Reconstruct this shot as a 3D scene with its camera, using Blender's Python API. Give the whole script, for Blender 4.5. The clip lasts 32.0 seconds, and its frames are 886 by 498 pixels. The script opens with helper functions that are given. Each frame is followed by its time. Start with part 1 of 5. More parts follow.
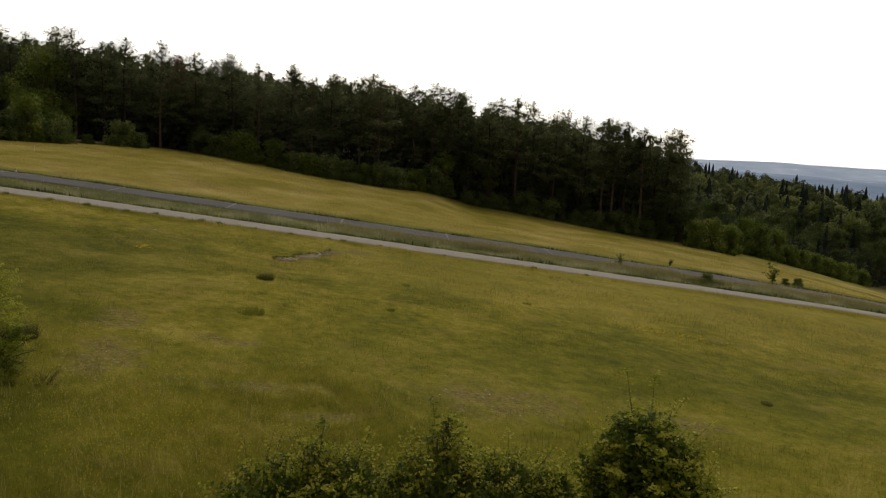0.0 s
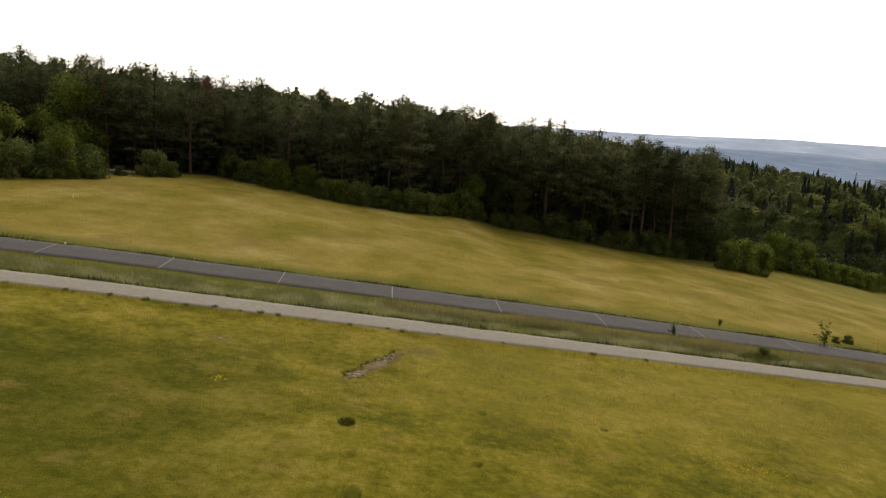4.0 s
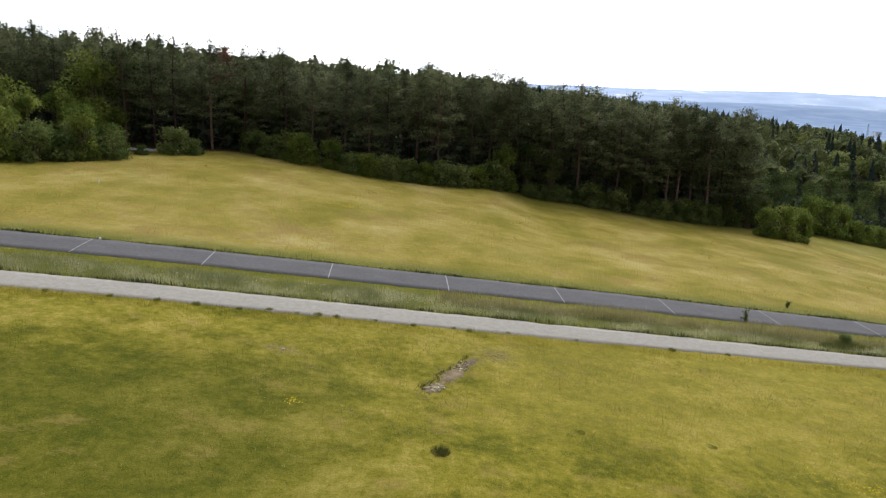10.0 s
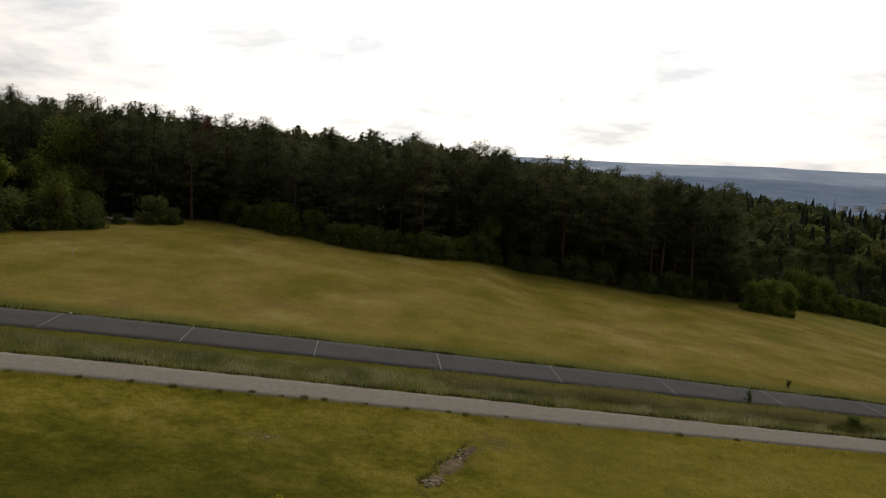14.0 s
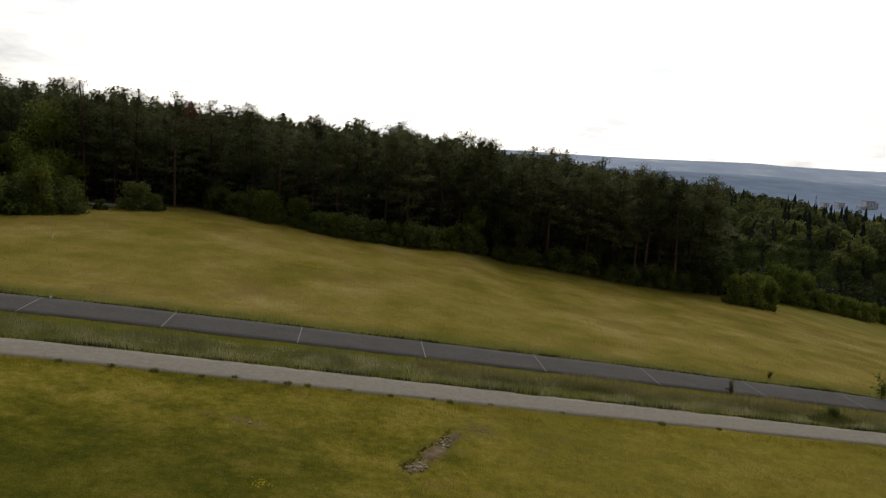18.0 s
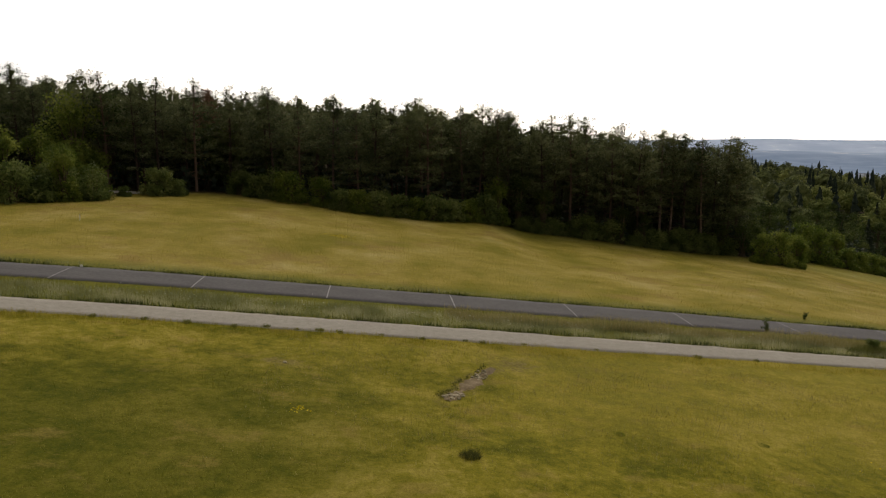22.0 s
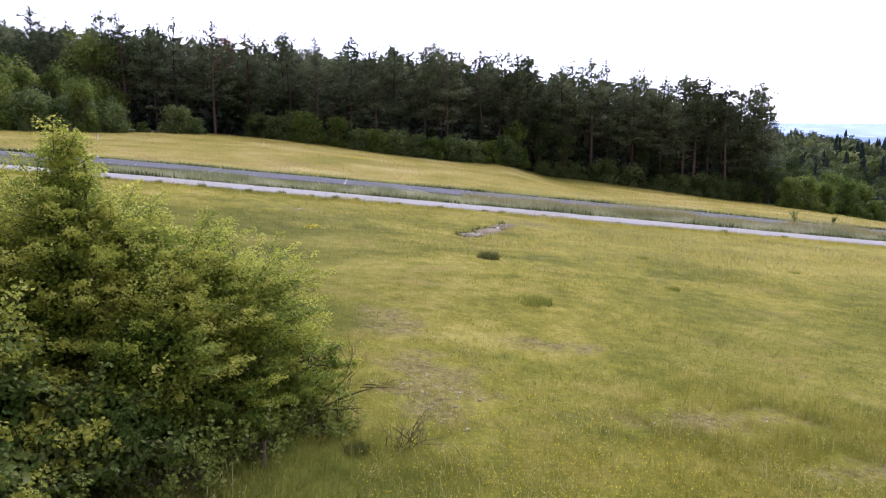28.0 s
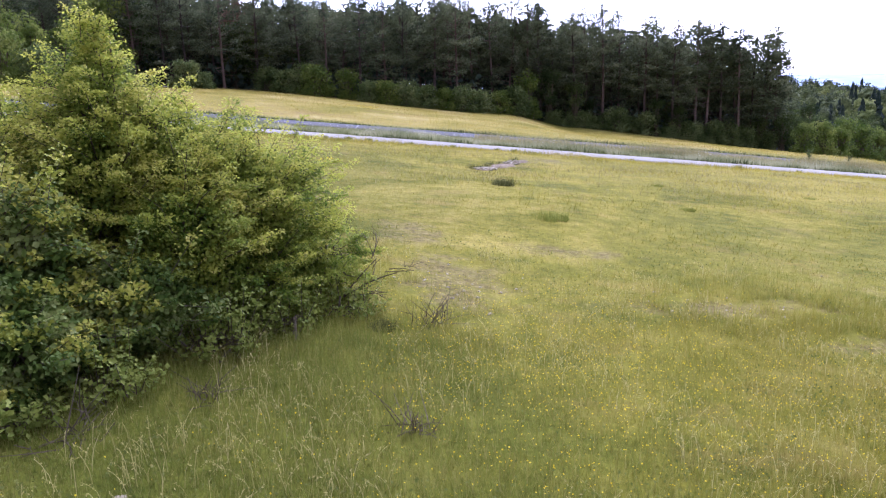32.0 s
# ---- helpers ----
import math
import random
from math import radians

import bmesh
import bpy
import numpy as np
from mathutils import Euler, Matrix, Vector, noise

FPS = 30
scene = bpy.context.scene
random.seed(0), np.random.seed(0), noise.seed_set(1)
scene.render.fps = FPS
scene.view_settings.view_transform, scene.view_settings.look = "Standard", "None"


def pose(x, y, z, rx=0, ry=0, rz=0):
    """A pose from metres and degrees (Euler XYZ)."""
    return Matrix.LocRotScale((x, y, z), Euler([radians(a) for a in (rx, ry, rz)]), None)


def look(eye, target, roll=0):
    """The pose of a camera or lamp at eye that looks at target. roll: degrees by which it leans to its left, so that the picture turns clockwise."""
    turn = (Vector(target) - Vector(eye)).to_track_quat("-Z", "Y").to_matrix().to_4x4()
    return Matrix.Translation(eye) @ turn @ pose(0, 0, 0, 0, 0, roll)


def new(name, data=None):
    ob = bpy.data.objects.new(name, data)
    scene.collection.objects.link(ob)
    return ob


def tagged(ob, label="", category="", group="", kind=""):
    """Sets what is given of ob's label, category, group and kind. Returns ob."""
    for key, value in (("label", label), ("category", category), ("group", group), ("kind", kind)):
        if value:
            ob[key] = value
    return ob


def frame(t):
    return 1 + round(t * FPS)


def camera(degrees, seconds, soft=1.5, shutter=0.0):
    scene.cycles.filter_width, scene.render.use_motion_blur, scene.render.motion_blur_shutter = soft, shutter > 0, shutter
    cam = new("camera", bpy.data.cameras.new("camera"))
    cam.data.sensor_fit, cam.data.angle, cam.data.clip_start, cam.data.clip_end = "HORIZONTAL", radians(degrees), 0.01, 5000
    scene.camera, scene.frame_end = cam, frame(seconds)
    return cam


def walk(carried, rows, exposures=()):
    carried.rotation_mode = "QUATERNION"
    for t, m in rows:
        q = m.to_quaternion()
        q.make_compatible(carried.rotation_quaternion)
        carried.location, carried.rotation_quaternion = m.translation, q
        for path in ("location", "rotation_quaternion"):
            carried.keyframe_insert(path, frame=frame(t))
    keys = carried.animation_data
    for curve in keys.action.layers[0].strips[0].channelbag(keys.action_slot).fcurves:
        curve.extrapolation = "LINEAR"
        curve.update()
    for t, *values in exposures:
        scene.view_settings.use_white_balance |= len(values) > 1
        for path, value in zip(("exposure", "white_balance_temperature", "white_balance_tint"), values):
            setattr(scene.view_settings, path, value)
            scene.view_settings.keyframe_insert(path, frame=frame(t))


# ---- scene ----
cam = camera(60.7, 32.0, soft=1.2)
PATH = [
    (0, (6.646, -6.766, 4.086), (6.64, -4.785, 3.816), 2.6),
    (0.5, (6.196, -6.553, 4.669), (6.143, -4.58, 4.345), -0.7),
    (1, (5.895, -6.393, 5.364), (5.875, -4.409, 5.106), 4.0),
    (1.5, (5.553, -6.329, 6.057), (5.518, -4.35, 5.771), 3.1),
    (2, (5.223, -6.285, 6.696), (5.193, -4.311, 6.381), 1.7),
    (2.5, (4.808, -6.09, 7.338), (4.81, -4.141, 6.89), 2.0),
    (3, (4.426, -5.85, 8.036), (4.425, -3.885, 7.662), 1.9),
    (3.5, (4.172, -5.638, 8.655), (4.135, -3.661, 8.354), 2.6),
    (4, (3.918, -5.423, 9.317), (3.89, -3.451, 8.986), 2.6),
    (4.5, (3.61, -5.14, 9.672), (3.618, -3.167, 9.342), 4.1),
    (6.5, (2.517, -4.273, 9.83), (2.547, -2.308, 9.462), 3.6),
    (7, (2.336, -4.049, 9.885), (2.38, -2.082, 9.522), 4.0),
    (7.5, (2.054, -3.757, 9.943), (2.08, -1.786, 9.604), 3.2),
    (8, (1.804, -3.477, 9.987), (1.818, -1.505, 9.653), 1.8),
    (8.5, (1.568, -3.29, 10.007), (1.551, -1.33, 9.609), 2.7),
    (9, (1.285, -3.066, 10.021), (1.246, -1.121, 9.559), 0.8),
    (9.5, (1.121, -2.832, 10.126), (1.05, -0.891, 9.647), 0.2),
    (10, (1.032, -2.543, 10.226), (0.99, -0.591, 9.792), 1.4),
    (10.5, (0.859, -2.177, 10.196), (0.854, -0.215, 9.809), 2.8),
    (11, (0.781, -1.868, 10.217), (0.791, 0.095, 9.836), 2.3),
    (11.5, (0.626, -1.586, 10.242), (0.64, 0.393, 9.954), 2.0),
    (12, (0.538, -1.347, 10.147), (0.553, 0.624, 9.809), 3.1),
    (12.5, (0.294, -1.008, 10.34), (0.267, 0.974, 10.077), 1.2),
    (13, (0.233, -0.947, 10.299), (0.207, 1.049, 10.168), -0.7),
    (13.5, (0.183, -0.843, 10.268), (0.196, 1.145, 10.045), 1.4),
    (14, (0.183, -0.852, 10.18), (0.197, 1.133, 9.929), 2.0),
    (14.5, (0.13, -0.805, 10.15), (0.144, 1.172, 9.851), 0.8),
    (16.5, (0.061, -0.828, 10.104), (0.081, 1.16, 9.884), 1.4),
    (17, (0.085, -0.766, 10.197), (0.114, 1.215, 9.924), 1.7),
    (17.5, (0.114, -0.748, 10.126), (0.136, 1.241, 9.922), 2.7),
    (18, (0.135, -0.742, 9.941), (0.191, 1.239, 9.671), 2.8),
    (18.5, (0.09, -0.715, 9.874), (0.115, 1.276, 9.687), 1.6),
    (19, (-0.028, -0.575, 9.774), (0.03, 1.419, 9.633), 1.6),
    (19.5, (-0.003, -0.617, 9.676), (0.045, 1.374, 9.493), 1.6),
    (20, (0.026, -0.752, 9.399), (0.027, 1.238, 9.195), 1.1),
    (20.5, (0.011, -0.76, 9.076), (0.033, 1.22, 8.791), 0.8),
    (21, (-0.006, -0.809, 8.575), (0.022, 1.168, 8.273), 1.2),
    (21.5, (-0.066, -0.812, 8.123), (-0.049, 1.171, 7.863), -0.3),
    (22, (-0.025, -0.864, 7.729), (-0.025, 1.115, 7.441), -0.4),
    (22.5, (-0.01, -0.932, 7.225), (0.005, 1.044, 6.92), 1.1),
    (23, (0.038, -1.009, 6.675), (0.074, 0.955, 6.298), 1.9),
    (23.5, (0.044, -1.015, 6.207), (0.068, 0.943, 5.801), 0.7),
    (24, (0.004, -1.018, 5.722), (0.099, 0.935, 5.299), 1.0),
    (24.5, (-0.037, -0.964, 5.212), (0.016, 0.999, 4.834), 0.5),
    (26.5, (0.021, -0.876, 2.827), (0.016, 1.102, 2.534), 1.1),
    (27, (0.024, -0.951, 2.625), (0.006, 1.02, 2.284), -1.6),
    (27.5, (0.002, -0.924, 2.698), (-0.059, 1.05, 2.386), -1.7),
    (28, (0.026, -0.977, 2.74), (-0.028, 0.997, 2.422), -0.9),
    (28.5, (0.04, -1.043, 2.722), (-0.003, 0.926, 2.375), -0.0),
    (29, (0.033, -1.076, 2.657), (0.011, 0.894, 2.309), 0.2),
    (29.5, (0.012, -1.106, 2.538), (0.033, 0.858, 2.162), 1.3),
    (30, (-0.024, -1.117, 2.361), (-0.078, 0.868, 2.125), -0.9),
    (30.5, (-0.05, -1.174, 2.211), (-0.08, 0.79, 1.836), -0.7),
    (31, (-0.088, -1.2, 2.069), (-0.157, 0.774, 1.759), -2.8),
    (31.5, (-0.132, -1.224, 1.981), (-0.246, 0.739, 1.62), -2.7),
    (32, (-0.104, -1.28, 1.963), (-0.189, 0.673, 1.541), -2.0),
]
LIGHT = [(0, -1.97, 7300, 12), (1, -1.55, 7600, 13), (2, -1.66, 7600, 14), (3, -0.98, 7300, 14), (4, -1.51, 7500, 14), (7, -1.45, 7600, 15), (9, -1.3, 7700, 15), (10, -0.82, 6150, 14), (11, -0.92, 5850, 16),
         (12, -1.82, 7400, 14), (12.6, -2.2, 7100, 12), (13, -2.95, 6800, 10), (13.5, -2.6, 6900, 10), (14, -2.45, 7100, 12), (17, -2.02, 7100, 12), (18, -2.25, 7000, 12), (19, -2.9, 6750, 10), (20, -2.88, 6750, 11),
         (20.5, -2.35, 7300, 12), (21, -1.95, 7400, 14), (22, -1.76, 7400, 14), (23, -1.48, 7500, 14), (24, -0.97, 6600, 16), (26.5, -0.40, 5600, 27), (28, -0.37, 5380, 32), (29, -0.38, 5290, 34), (30, -0.34, 5190, 34), (31, -0.14, 5130, 36), (32, 0.02, 5050, 38)]
walk(cam, [(t, look(eye, target, roll)) for t, eye, target, roll in PATH], LIGHT)

# ---- world, sun ----
SUN_EL, SUN_AZ = 48.0, 24.0
SKY_BACK, SKY_FRONT = 0.90, 7.2
GLOW_AZ = 6.0
world = bpy.data.worlds.new("overcast_sky")
scene.world = world
world.use_nodes = True


def make_sky():
    nt = world.node_tree
    nt.nodes.clear()
    out = nt.nodes.new("ShaderNodeOutputWorld")
    bg = nt.nodes.new("ShaderNodeBackground")
    sky = nt.nodes.new("ShaderNodeTexSky")
    sky.sky_type, sky.sun_disc = "NISHITA", False
    sky.sun_elevation, sky.sun_rotation = radians(SUN_EL), radians(SUN_AZ)
    scaled = nt.nodes.new("ShaderNodeVectorMath")
    scaled.operation = "SCALE"
    scaled.inputs["Scale"].default_value = 0.10
    nt.links.new(sky.outputs[0], scaled.inputs[0])
    co = nt.nodes.new("ShaderNodeTexCoord")
    # flat cloud sheets: look-up by direction over height, so that they crowd towards the horizon
    sep = nt.nodes.new("ShaderNodeSeparateXYZ")
    nt.links.new(co.outputs["Generated"], sep.inputs[0])
    lift = nt.nodes.new("ShaderNodeMath")
    lift.operation = "MAXIMUM"
    lift.inputs[1].default_value = 0.0
    nt.links.new(sep.outputs["Z"], lift.inputs[0])
    add = nt.nodes.new("ShaderNodeMath")
    add.operation = "ADD"
    add.inputs[1].default_value = 0.19
    nt.links.new(lift.outputs[0], add.inputs[0])
    div = nt.nodes.new("ShaderNodeVectorMath")
    div.operation = "DIVIDE"
    comb = nt.nodes.new("ShaderNodeCombineXYZ")
    for k in ("X", "Y", "Z"):
        nt.links.new(add.outputs[0], comb.inputs[k])
    nt.links.new(co.outputs["Generated"], div.inputs[0])
    nt.links.new(comb.outputs[0], div.inputs[1])
    noise_a = nt.nodes.new("ShaderNodeTexNoise")
    noise_a.inputs["Scale"].default_value, noise_a.inputs["Detail"].default_value = 1.75, 7.0
    noise_a.inputs["Roughness"].default_value, noise_a.inputs["Distortion"].default_value = 0.60, 0.25
    nt.links.new(div.outputs[0], noise_a.inputs["Vector"])
    ramp = nt.nodes.new("ShaderNodeValToRGB")
    e = ramp.color_ramp.elements
    e[0].position, e[0].color = 0.32, (0.62, 0.66, 0.72, 1)
    e[1].position, e[1].color = 0.58, (1.17, 1.145, 1.12, 1)
    m = e.new(0.46)
    m.color = (0.91, 0.93, 0.95, 1)
    nt.links.new(noise_a.outputs["Fac"], ramp.inputs[0])
    mix = nt.nodes.new("ShaderNodeMix")
    mix.data_type = "RGBA"
    mix.inputs[0].default_value = 0.90
    nt.links.new(scaled.outputs[0], mix.inputs[6])
    nt.links.new(ramp.outputs[0], mix.inputs[7])
    # the sheet is brightest round the hidden sun and duller behind the viewer
    dot = nt.nodes.new("ShaderNodeVectorMath")
    dot.operation = "DOT_PRODUCT"
    dot.inputs[1].default_value = (math.sin(radians(GLOW_AZ)) * math.cos(radians(26)), math.cos(radians(GLOW_AZ)) * math.cos(radians(26)), math.sin(radians(26)))
    nt.links.new(co.outputs["Generated"], dot.inputs[0])
    glow = nt.nodes.new("ShaderNodeMapRange")
    glow.interpolation_type = "SMOOTHSTEP"
    for i, v in enumerate((0.45, 1.0, SKY_BACK, SKY_FRONT)):
        glow.inputs[i + 1].default_value = v
    nt.links.new(dot.outputs["Value"], glow.inputs[0])
    nt.links.new(mix.outputs[2], bg.inputs[0])
    nt.links.new(glow.outputs[0], bg.inputs[1])
    nt.links.new(bg.outputs[0], out.inputs[0])


make_sky()
sun_data = bpy.data.lights.new("sun", "SUN")
sun_data.energy, sun_data.angle, sun_data.color = 1.75, radians(16), (1.0, 0.95, 0.87)
sun = new("sun", sun_data)
_a, _e = radians(SUN_AZ), radians(SUN_EL)
SUN_WAY = Vector((math.sin(_a) * math.cos(_e), math.cos(_a) * math.cos(_e), math.sin(_e)))
sun.matrix_world = look(SUN_WAY * 100, (0, 0, 0))


# ---- the lie of the land ----
SLANT = 0.140          # road and path run this much away per metre to the right


def smooth(a, b, v):
    s = np.clip((v - a) / (b - a), 0, 1)
    return s * s * (3 - 2 * s)


def land(x, y):
    """Height of the ground, for arrays or numbers."""
    x, y = np.asarray(x, float), np.asarray(y, float)
    z = -0.58 - 0.105 * np.clip(x, -70, 900)
    near = 0.0012 * np.clip(x - 25, 0, 60) ** 2 + 0.0009 * np.clip(x - 12, 0, 90) * np.clip(y - 35, 0, 60)
    near = near + 1.25 * smooth(3, 11, x) * smooth(42, 82, y)
    near = near + (0.043 + 0.0115 * np.clip(x, -14, 45)) * smooth(10, 26, y)
    near = near - 0.9 * smooth(26, 43, x) * smooth(48, 86, y)
    z = z - near * (1 - smooth(115, 225, y))
    z = z - 0.0016 * np.clip(x - 120, 0, 300) ** 2
    d = np.hypot(x, y)
    w = y - SLANT * x
    bumps = 0.07 * np.sin(0.55 * x + 1.1) * np.sin(0.47 * y + 0.4) + 0.05 * np.sin(0.21 * x - 0.3 * y)
    bumps = bumps * (1 - 0.75 * smooth(36, 42, w))
    bumps = bumps * (1 - np.exp(-(((w - 34) / 7.0) ** 4))) * (1 - smooth(100, 200, d))
    bumps = bumps + 0.45 * smooth(44, 58, w) * np.sin(0.13 * x + 0.05 * y + 0.8) * (1 - smooth(75, 100, w)) * 0.6
    z = z + bumps
    floor = -88 + 6 * np.sin(x * 0.004) * np.sin(y * 0.0031 + 1)
    ridge1 = 46 * np.exp(-(((y - 2700 - 0.12 * x) / 420.0) ** 2)) * (0.8 + 0.2 * np.sin(x * 0.0016 + 0.6))
    ridge2 = (84 + 4 * np.sin(x * 0.0021 + 0.4) - 9 * smooth(1850, 2050, x)) * smooth(3300, 4350, y + 0.05 * x)
    valley = floor + ridge1 + ridge2
    t = smooth(560, 1250, d)
    z = np.maximum(z, -86)
    return z * (1 - t) + valley * t


def ground_z(x, y):
    return float(land(x, y))


EDGE = [(-120, 40), (-60, 46), (-36, 56), (-30, 64), (-29.5, 70), (-24, 78), (-17, 79), (-9, 77), (-3, 78), (4.3, 82.5),
        (7, 83.5), (11.5, 84.5), (16, 85), (23, 85.2), (28, 88.2), (32, 90.2), (37, 91.8), (42, 94), (47, 99.5), (51.7, 104.5), (58.5, 108.5), (68.4, 116.5), (74.5, 120.5), (79, 126), (110, 142), (300, 210)]


def edge_y(x):
    """Where the meadow ends and the wood begins."""
    return np.interp(x, [p[0] for p in EDGE], [p[1] for p in EDGE])


# ---- mesh helpers ----
def mesh_np(name, V, F, mat=None, smooth_on=False):
    """A mesh from arrays: vertices (n, 3) and polygons of one size (m, k)."""
    me = bpy.data.meshes.new(name)
    V, F = np.asarray(V, np.float32), np.asarray(F, np.int32)
    m, k = F.shape
    me.vertices.add(len(V))
    me.vertices.foreach_set("co", V.ravel())
    me.loops.add(m * k)
    me.loops.foreach_set("vertex_index", F.ravel())
    me.polygons.add(m)
    me.polygons.foreach_set("loop_start", np.arange(0, m * k, k, dtype=np.int32))
    me.polygons.foreach_set("use_smooth", np.full(m, smooth_on))
    me.update(calc_edges=True)
    if mat:
        me.materials.append(mat)
    return me


def part(name, me, parent, label=""):
    ob = new(name, me)
    ob.parent = parent
    if label:
        ob["label"] = label
    return ob


def thing(name, at, label, category, group="", kind="", turn=0.0, scale=1.0):
    ob = new(name)
    ob.matrix_basis = Matrix.LocRotScale(Vector(at), Euler((0, 0, turn)), Vector((scale,) * 3))
    ob.empty_display_size = 0.2
    return tagged(ob, label, category, group, kind)


def tube(points, radii, sides=6):
    """A tapered tube along points: vertices and quads."""
    P = np.asarray(points, float)
    R = np.asarray(radii, float)
    d = np.gradient(P, axis=0)
    d /= np.linalg.norm(d, axis=1)[:, None] + 1e-9
    ref = np.where(np.abs(d[:, 2:3]) > 0.9, [[1.0, 0, 0]], [[0, 0, 1.0]])
    u = np.cross(d, ref)
    u /= np.linalg.norm(u, axis=1)[:, None] + 1e-9
    v = np.cross(d, u)
    a = np.linspace(0, 2 * np.pi, sides, endpoint=False)
    ring = (np.cos(a)[None, :, None] * u[:, None] + np.sin(a)[None, :, None] * v[:, None]) * R[:, None, None]
    V = (P[:, None] + ring).reshape(-1, 3)
    F = []
    for i in range(len(P) - 1):
        for j in range(sides):
            k = (j + 1) % sides
            F.append((i * sides + j, i * sides + k, (i + 1) * sides + k, (i + 1) * sides + j))
    return V, np.array(F)


def join(pieces):
    """Many (V, F) into one."""
    V, F, n = [], [], 0
    for v, f in pieces:
        V.append(v)
        F.append(np.asarray(f) + n)
        n += len(v)
    return np.concatenate(V), np.concatenate(F)


def cards(P, size, rng, aspect=0.55, up=0.3, out=None, fold=0.25):
    """Small folded leaves (two triangles sharing a ridge, as quads) at the points P, facing at random, partly up or outwards."""
    n = len(P)
    nor = rng.normal(size=(n, 3))
    nor /= np.linalg.norm(nor, axis=1)[:, None]
    nor[:, 2] += up
    if out is not None:
        nor += out
    nor /= np.linalg.norm(nor, axis=1)[:, None] + 1e-9
    t = np.cross(nor, rng.normal(size=(n, 3)))
    t /= np.linalg.norm(t, axis=1)[:, None] + 1e-9
    b = np.cross(nor, t)
    s = (size * rng.uniform(0.6, 1.35, n))[:, None]
    w = s * aspect
    V = np.stack([P - t * s * 0.5, P + b * w * 0.5 + nor * s * fold * 0.3, P + t * s * 0.5, P - b * w * 0.5 + nor * s * fold * 0.3], 1)
    return V.reshape(-1, 3), np.arange(4 * n).reshape(n, 4)


def shell(rng, n, c, r, thick=0.35):
    """Points in the outer part of an ellipsoid, and their outward ways."""
    d = rng.normal(size=(n, 3))
    d /= np.linalg.norm(d, axis=1)[:, None]
    k = (1 - thick * rng.random(n) ** 1.5)[:, None]
    return np.asarray(c) + d * k * np.asarray(r), d


# ---- materials ----
def mat_nodes(name):
    m = bpy.data.materials.new(name)
    m.use_nodes = True
    nt = m.node_tree
    nt.nodes.clear()
    out = nt.nodes.new("ShaderNodeOutputMaterial")
    b = nt.nodes.new("ShaderNodeBsdfPrincipled")
    nt.links.new(b.outputs[0], out.inputs[0])
    b.inputs["Roughness"].default_value = 0.85
    b.inputs["Specular IOR Level"].default_value = 0.2
    return m, nt, b, out


def n_noise(nt, vec, scale, detail=4.0, rough=0.55):
    n = nt.nodes.new("ShaderNodeTexNoise")
    n.inputs["Scale"].default_value, n.inputs["Detail"].default_value = scale, detail
    n.inputs["Roughness"].default_value = rough
    nt.links.new(vec, n.inputs["Vector"])
    return n.outputs["Fac"]


def n_math(nt, op, a, b=None, clamp=False):
    n = nt.nodes.new("ShaderNodeMath")
    n.operation, n.use_clamp = op, clamp
    for i, v in enumerate((a, b)):
        if v is None:
            continue
        if isinstance(v, (int, float)):
            n.inputs[i].default_value = v
        else:
            nt.links.new(v, n.inputs[i])
    return n.outputs[0]


def n_ramp(nt, fac, stops):
    n = nt.nodes.new("ShaderNodeValToRGB")
    e = n.color_ramp.elements
    while len(e) < len(stops):
        e.new(0.5)
    for k, (p, c) in zip(e, stops):
        k.position, k.color = p, (*c, 1)
    nt.links.new(fac, n.inputs[0])
    return n.outputs[0]


def n_mix(nt, fac, a, b, mode="MIX"):
    n = nt.nodes.new("ShaderNodeMix")
    n.data_type, n.blend_type = "RGBA", mode
    for s, v in ((0, fac), (6, a), (7, b)):
        if isinstance(v, (int, float)):
            n.inputs[s].default_value = v
        elif isinstance(v, tuple):
            n.inputs[s].default_value = (*v, 1)
        else:
            nt.links.new(v, n.inputs[s])
    return n.outputs[2]


def n_map(nt, v, a, b, c=0.0, d=1.0):
    n = nt.nodes.new("ShaderNodeMapRange")
    n.interpolation_type = "SMOOTHSTEP"
    nt.links.new(v, n.inputs[0])
    for i, k in enumerate((a, b, c, d)):
        n.inputs[i + 1].default_value = k
    return n.outputs[0]


def n_pos(nt):
    return nt.nodes.new("ShaderNodeNewGeometry").outputs["Position"]


def n_bump(nt, b, h, strength, dist):
    n = nt.nodes.new("ShaderNodeBump")
    n.inputs["Strength"].default_value, n.inputs["Distance"].default_value = strength, dist
    nt.links.new(h, n.inputs["Height"])
    nt.links.new(n.outputs[0], b.inputs["Normal"])


# bare, trodden or stony spots of the meadow: x, y, half-width, half-length, turn in degrees
BARE = [(7.9, 9.3, 2.3, 1.3, 12), (-0.42, 8.6, 0.85, 1.9, 8), (3.2, 8.2, 1.5, 0.45, 10), (4.6, 7.0, 0.9, 0.35, 20), (0.75, 24.5, 0.55, 2.2, -24),
        (2.6, 27.5, 1.1, 1.3, -30), (-5.6, 24.8, 0.9, 0.5, 0), (-1.25, 11.3, 0.6, 1.0, 10), (12.4, 9.8, 1.2, 0.5, 20), (1.5, 10.9, 0.9, 0.4, 0)]


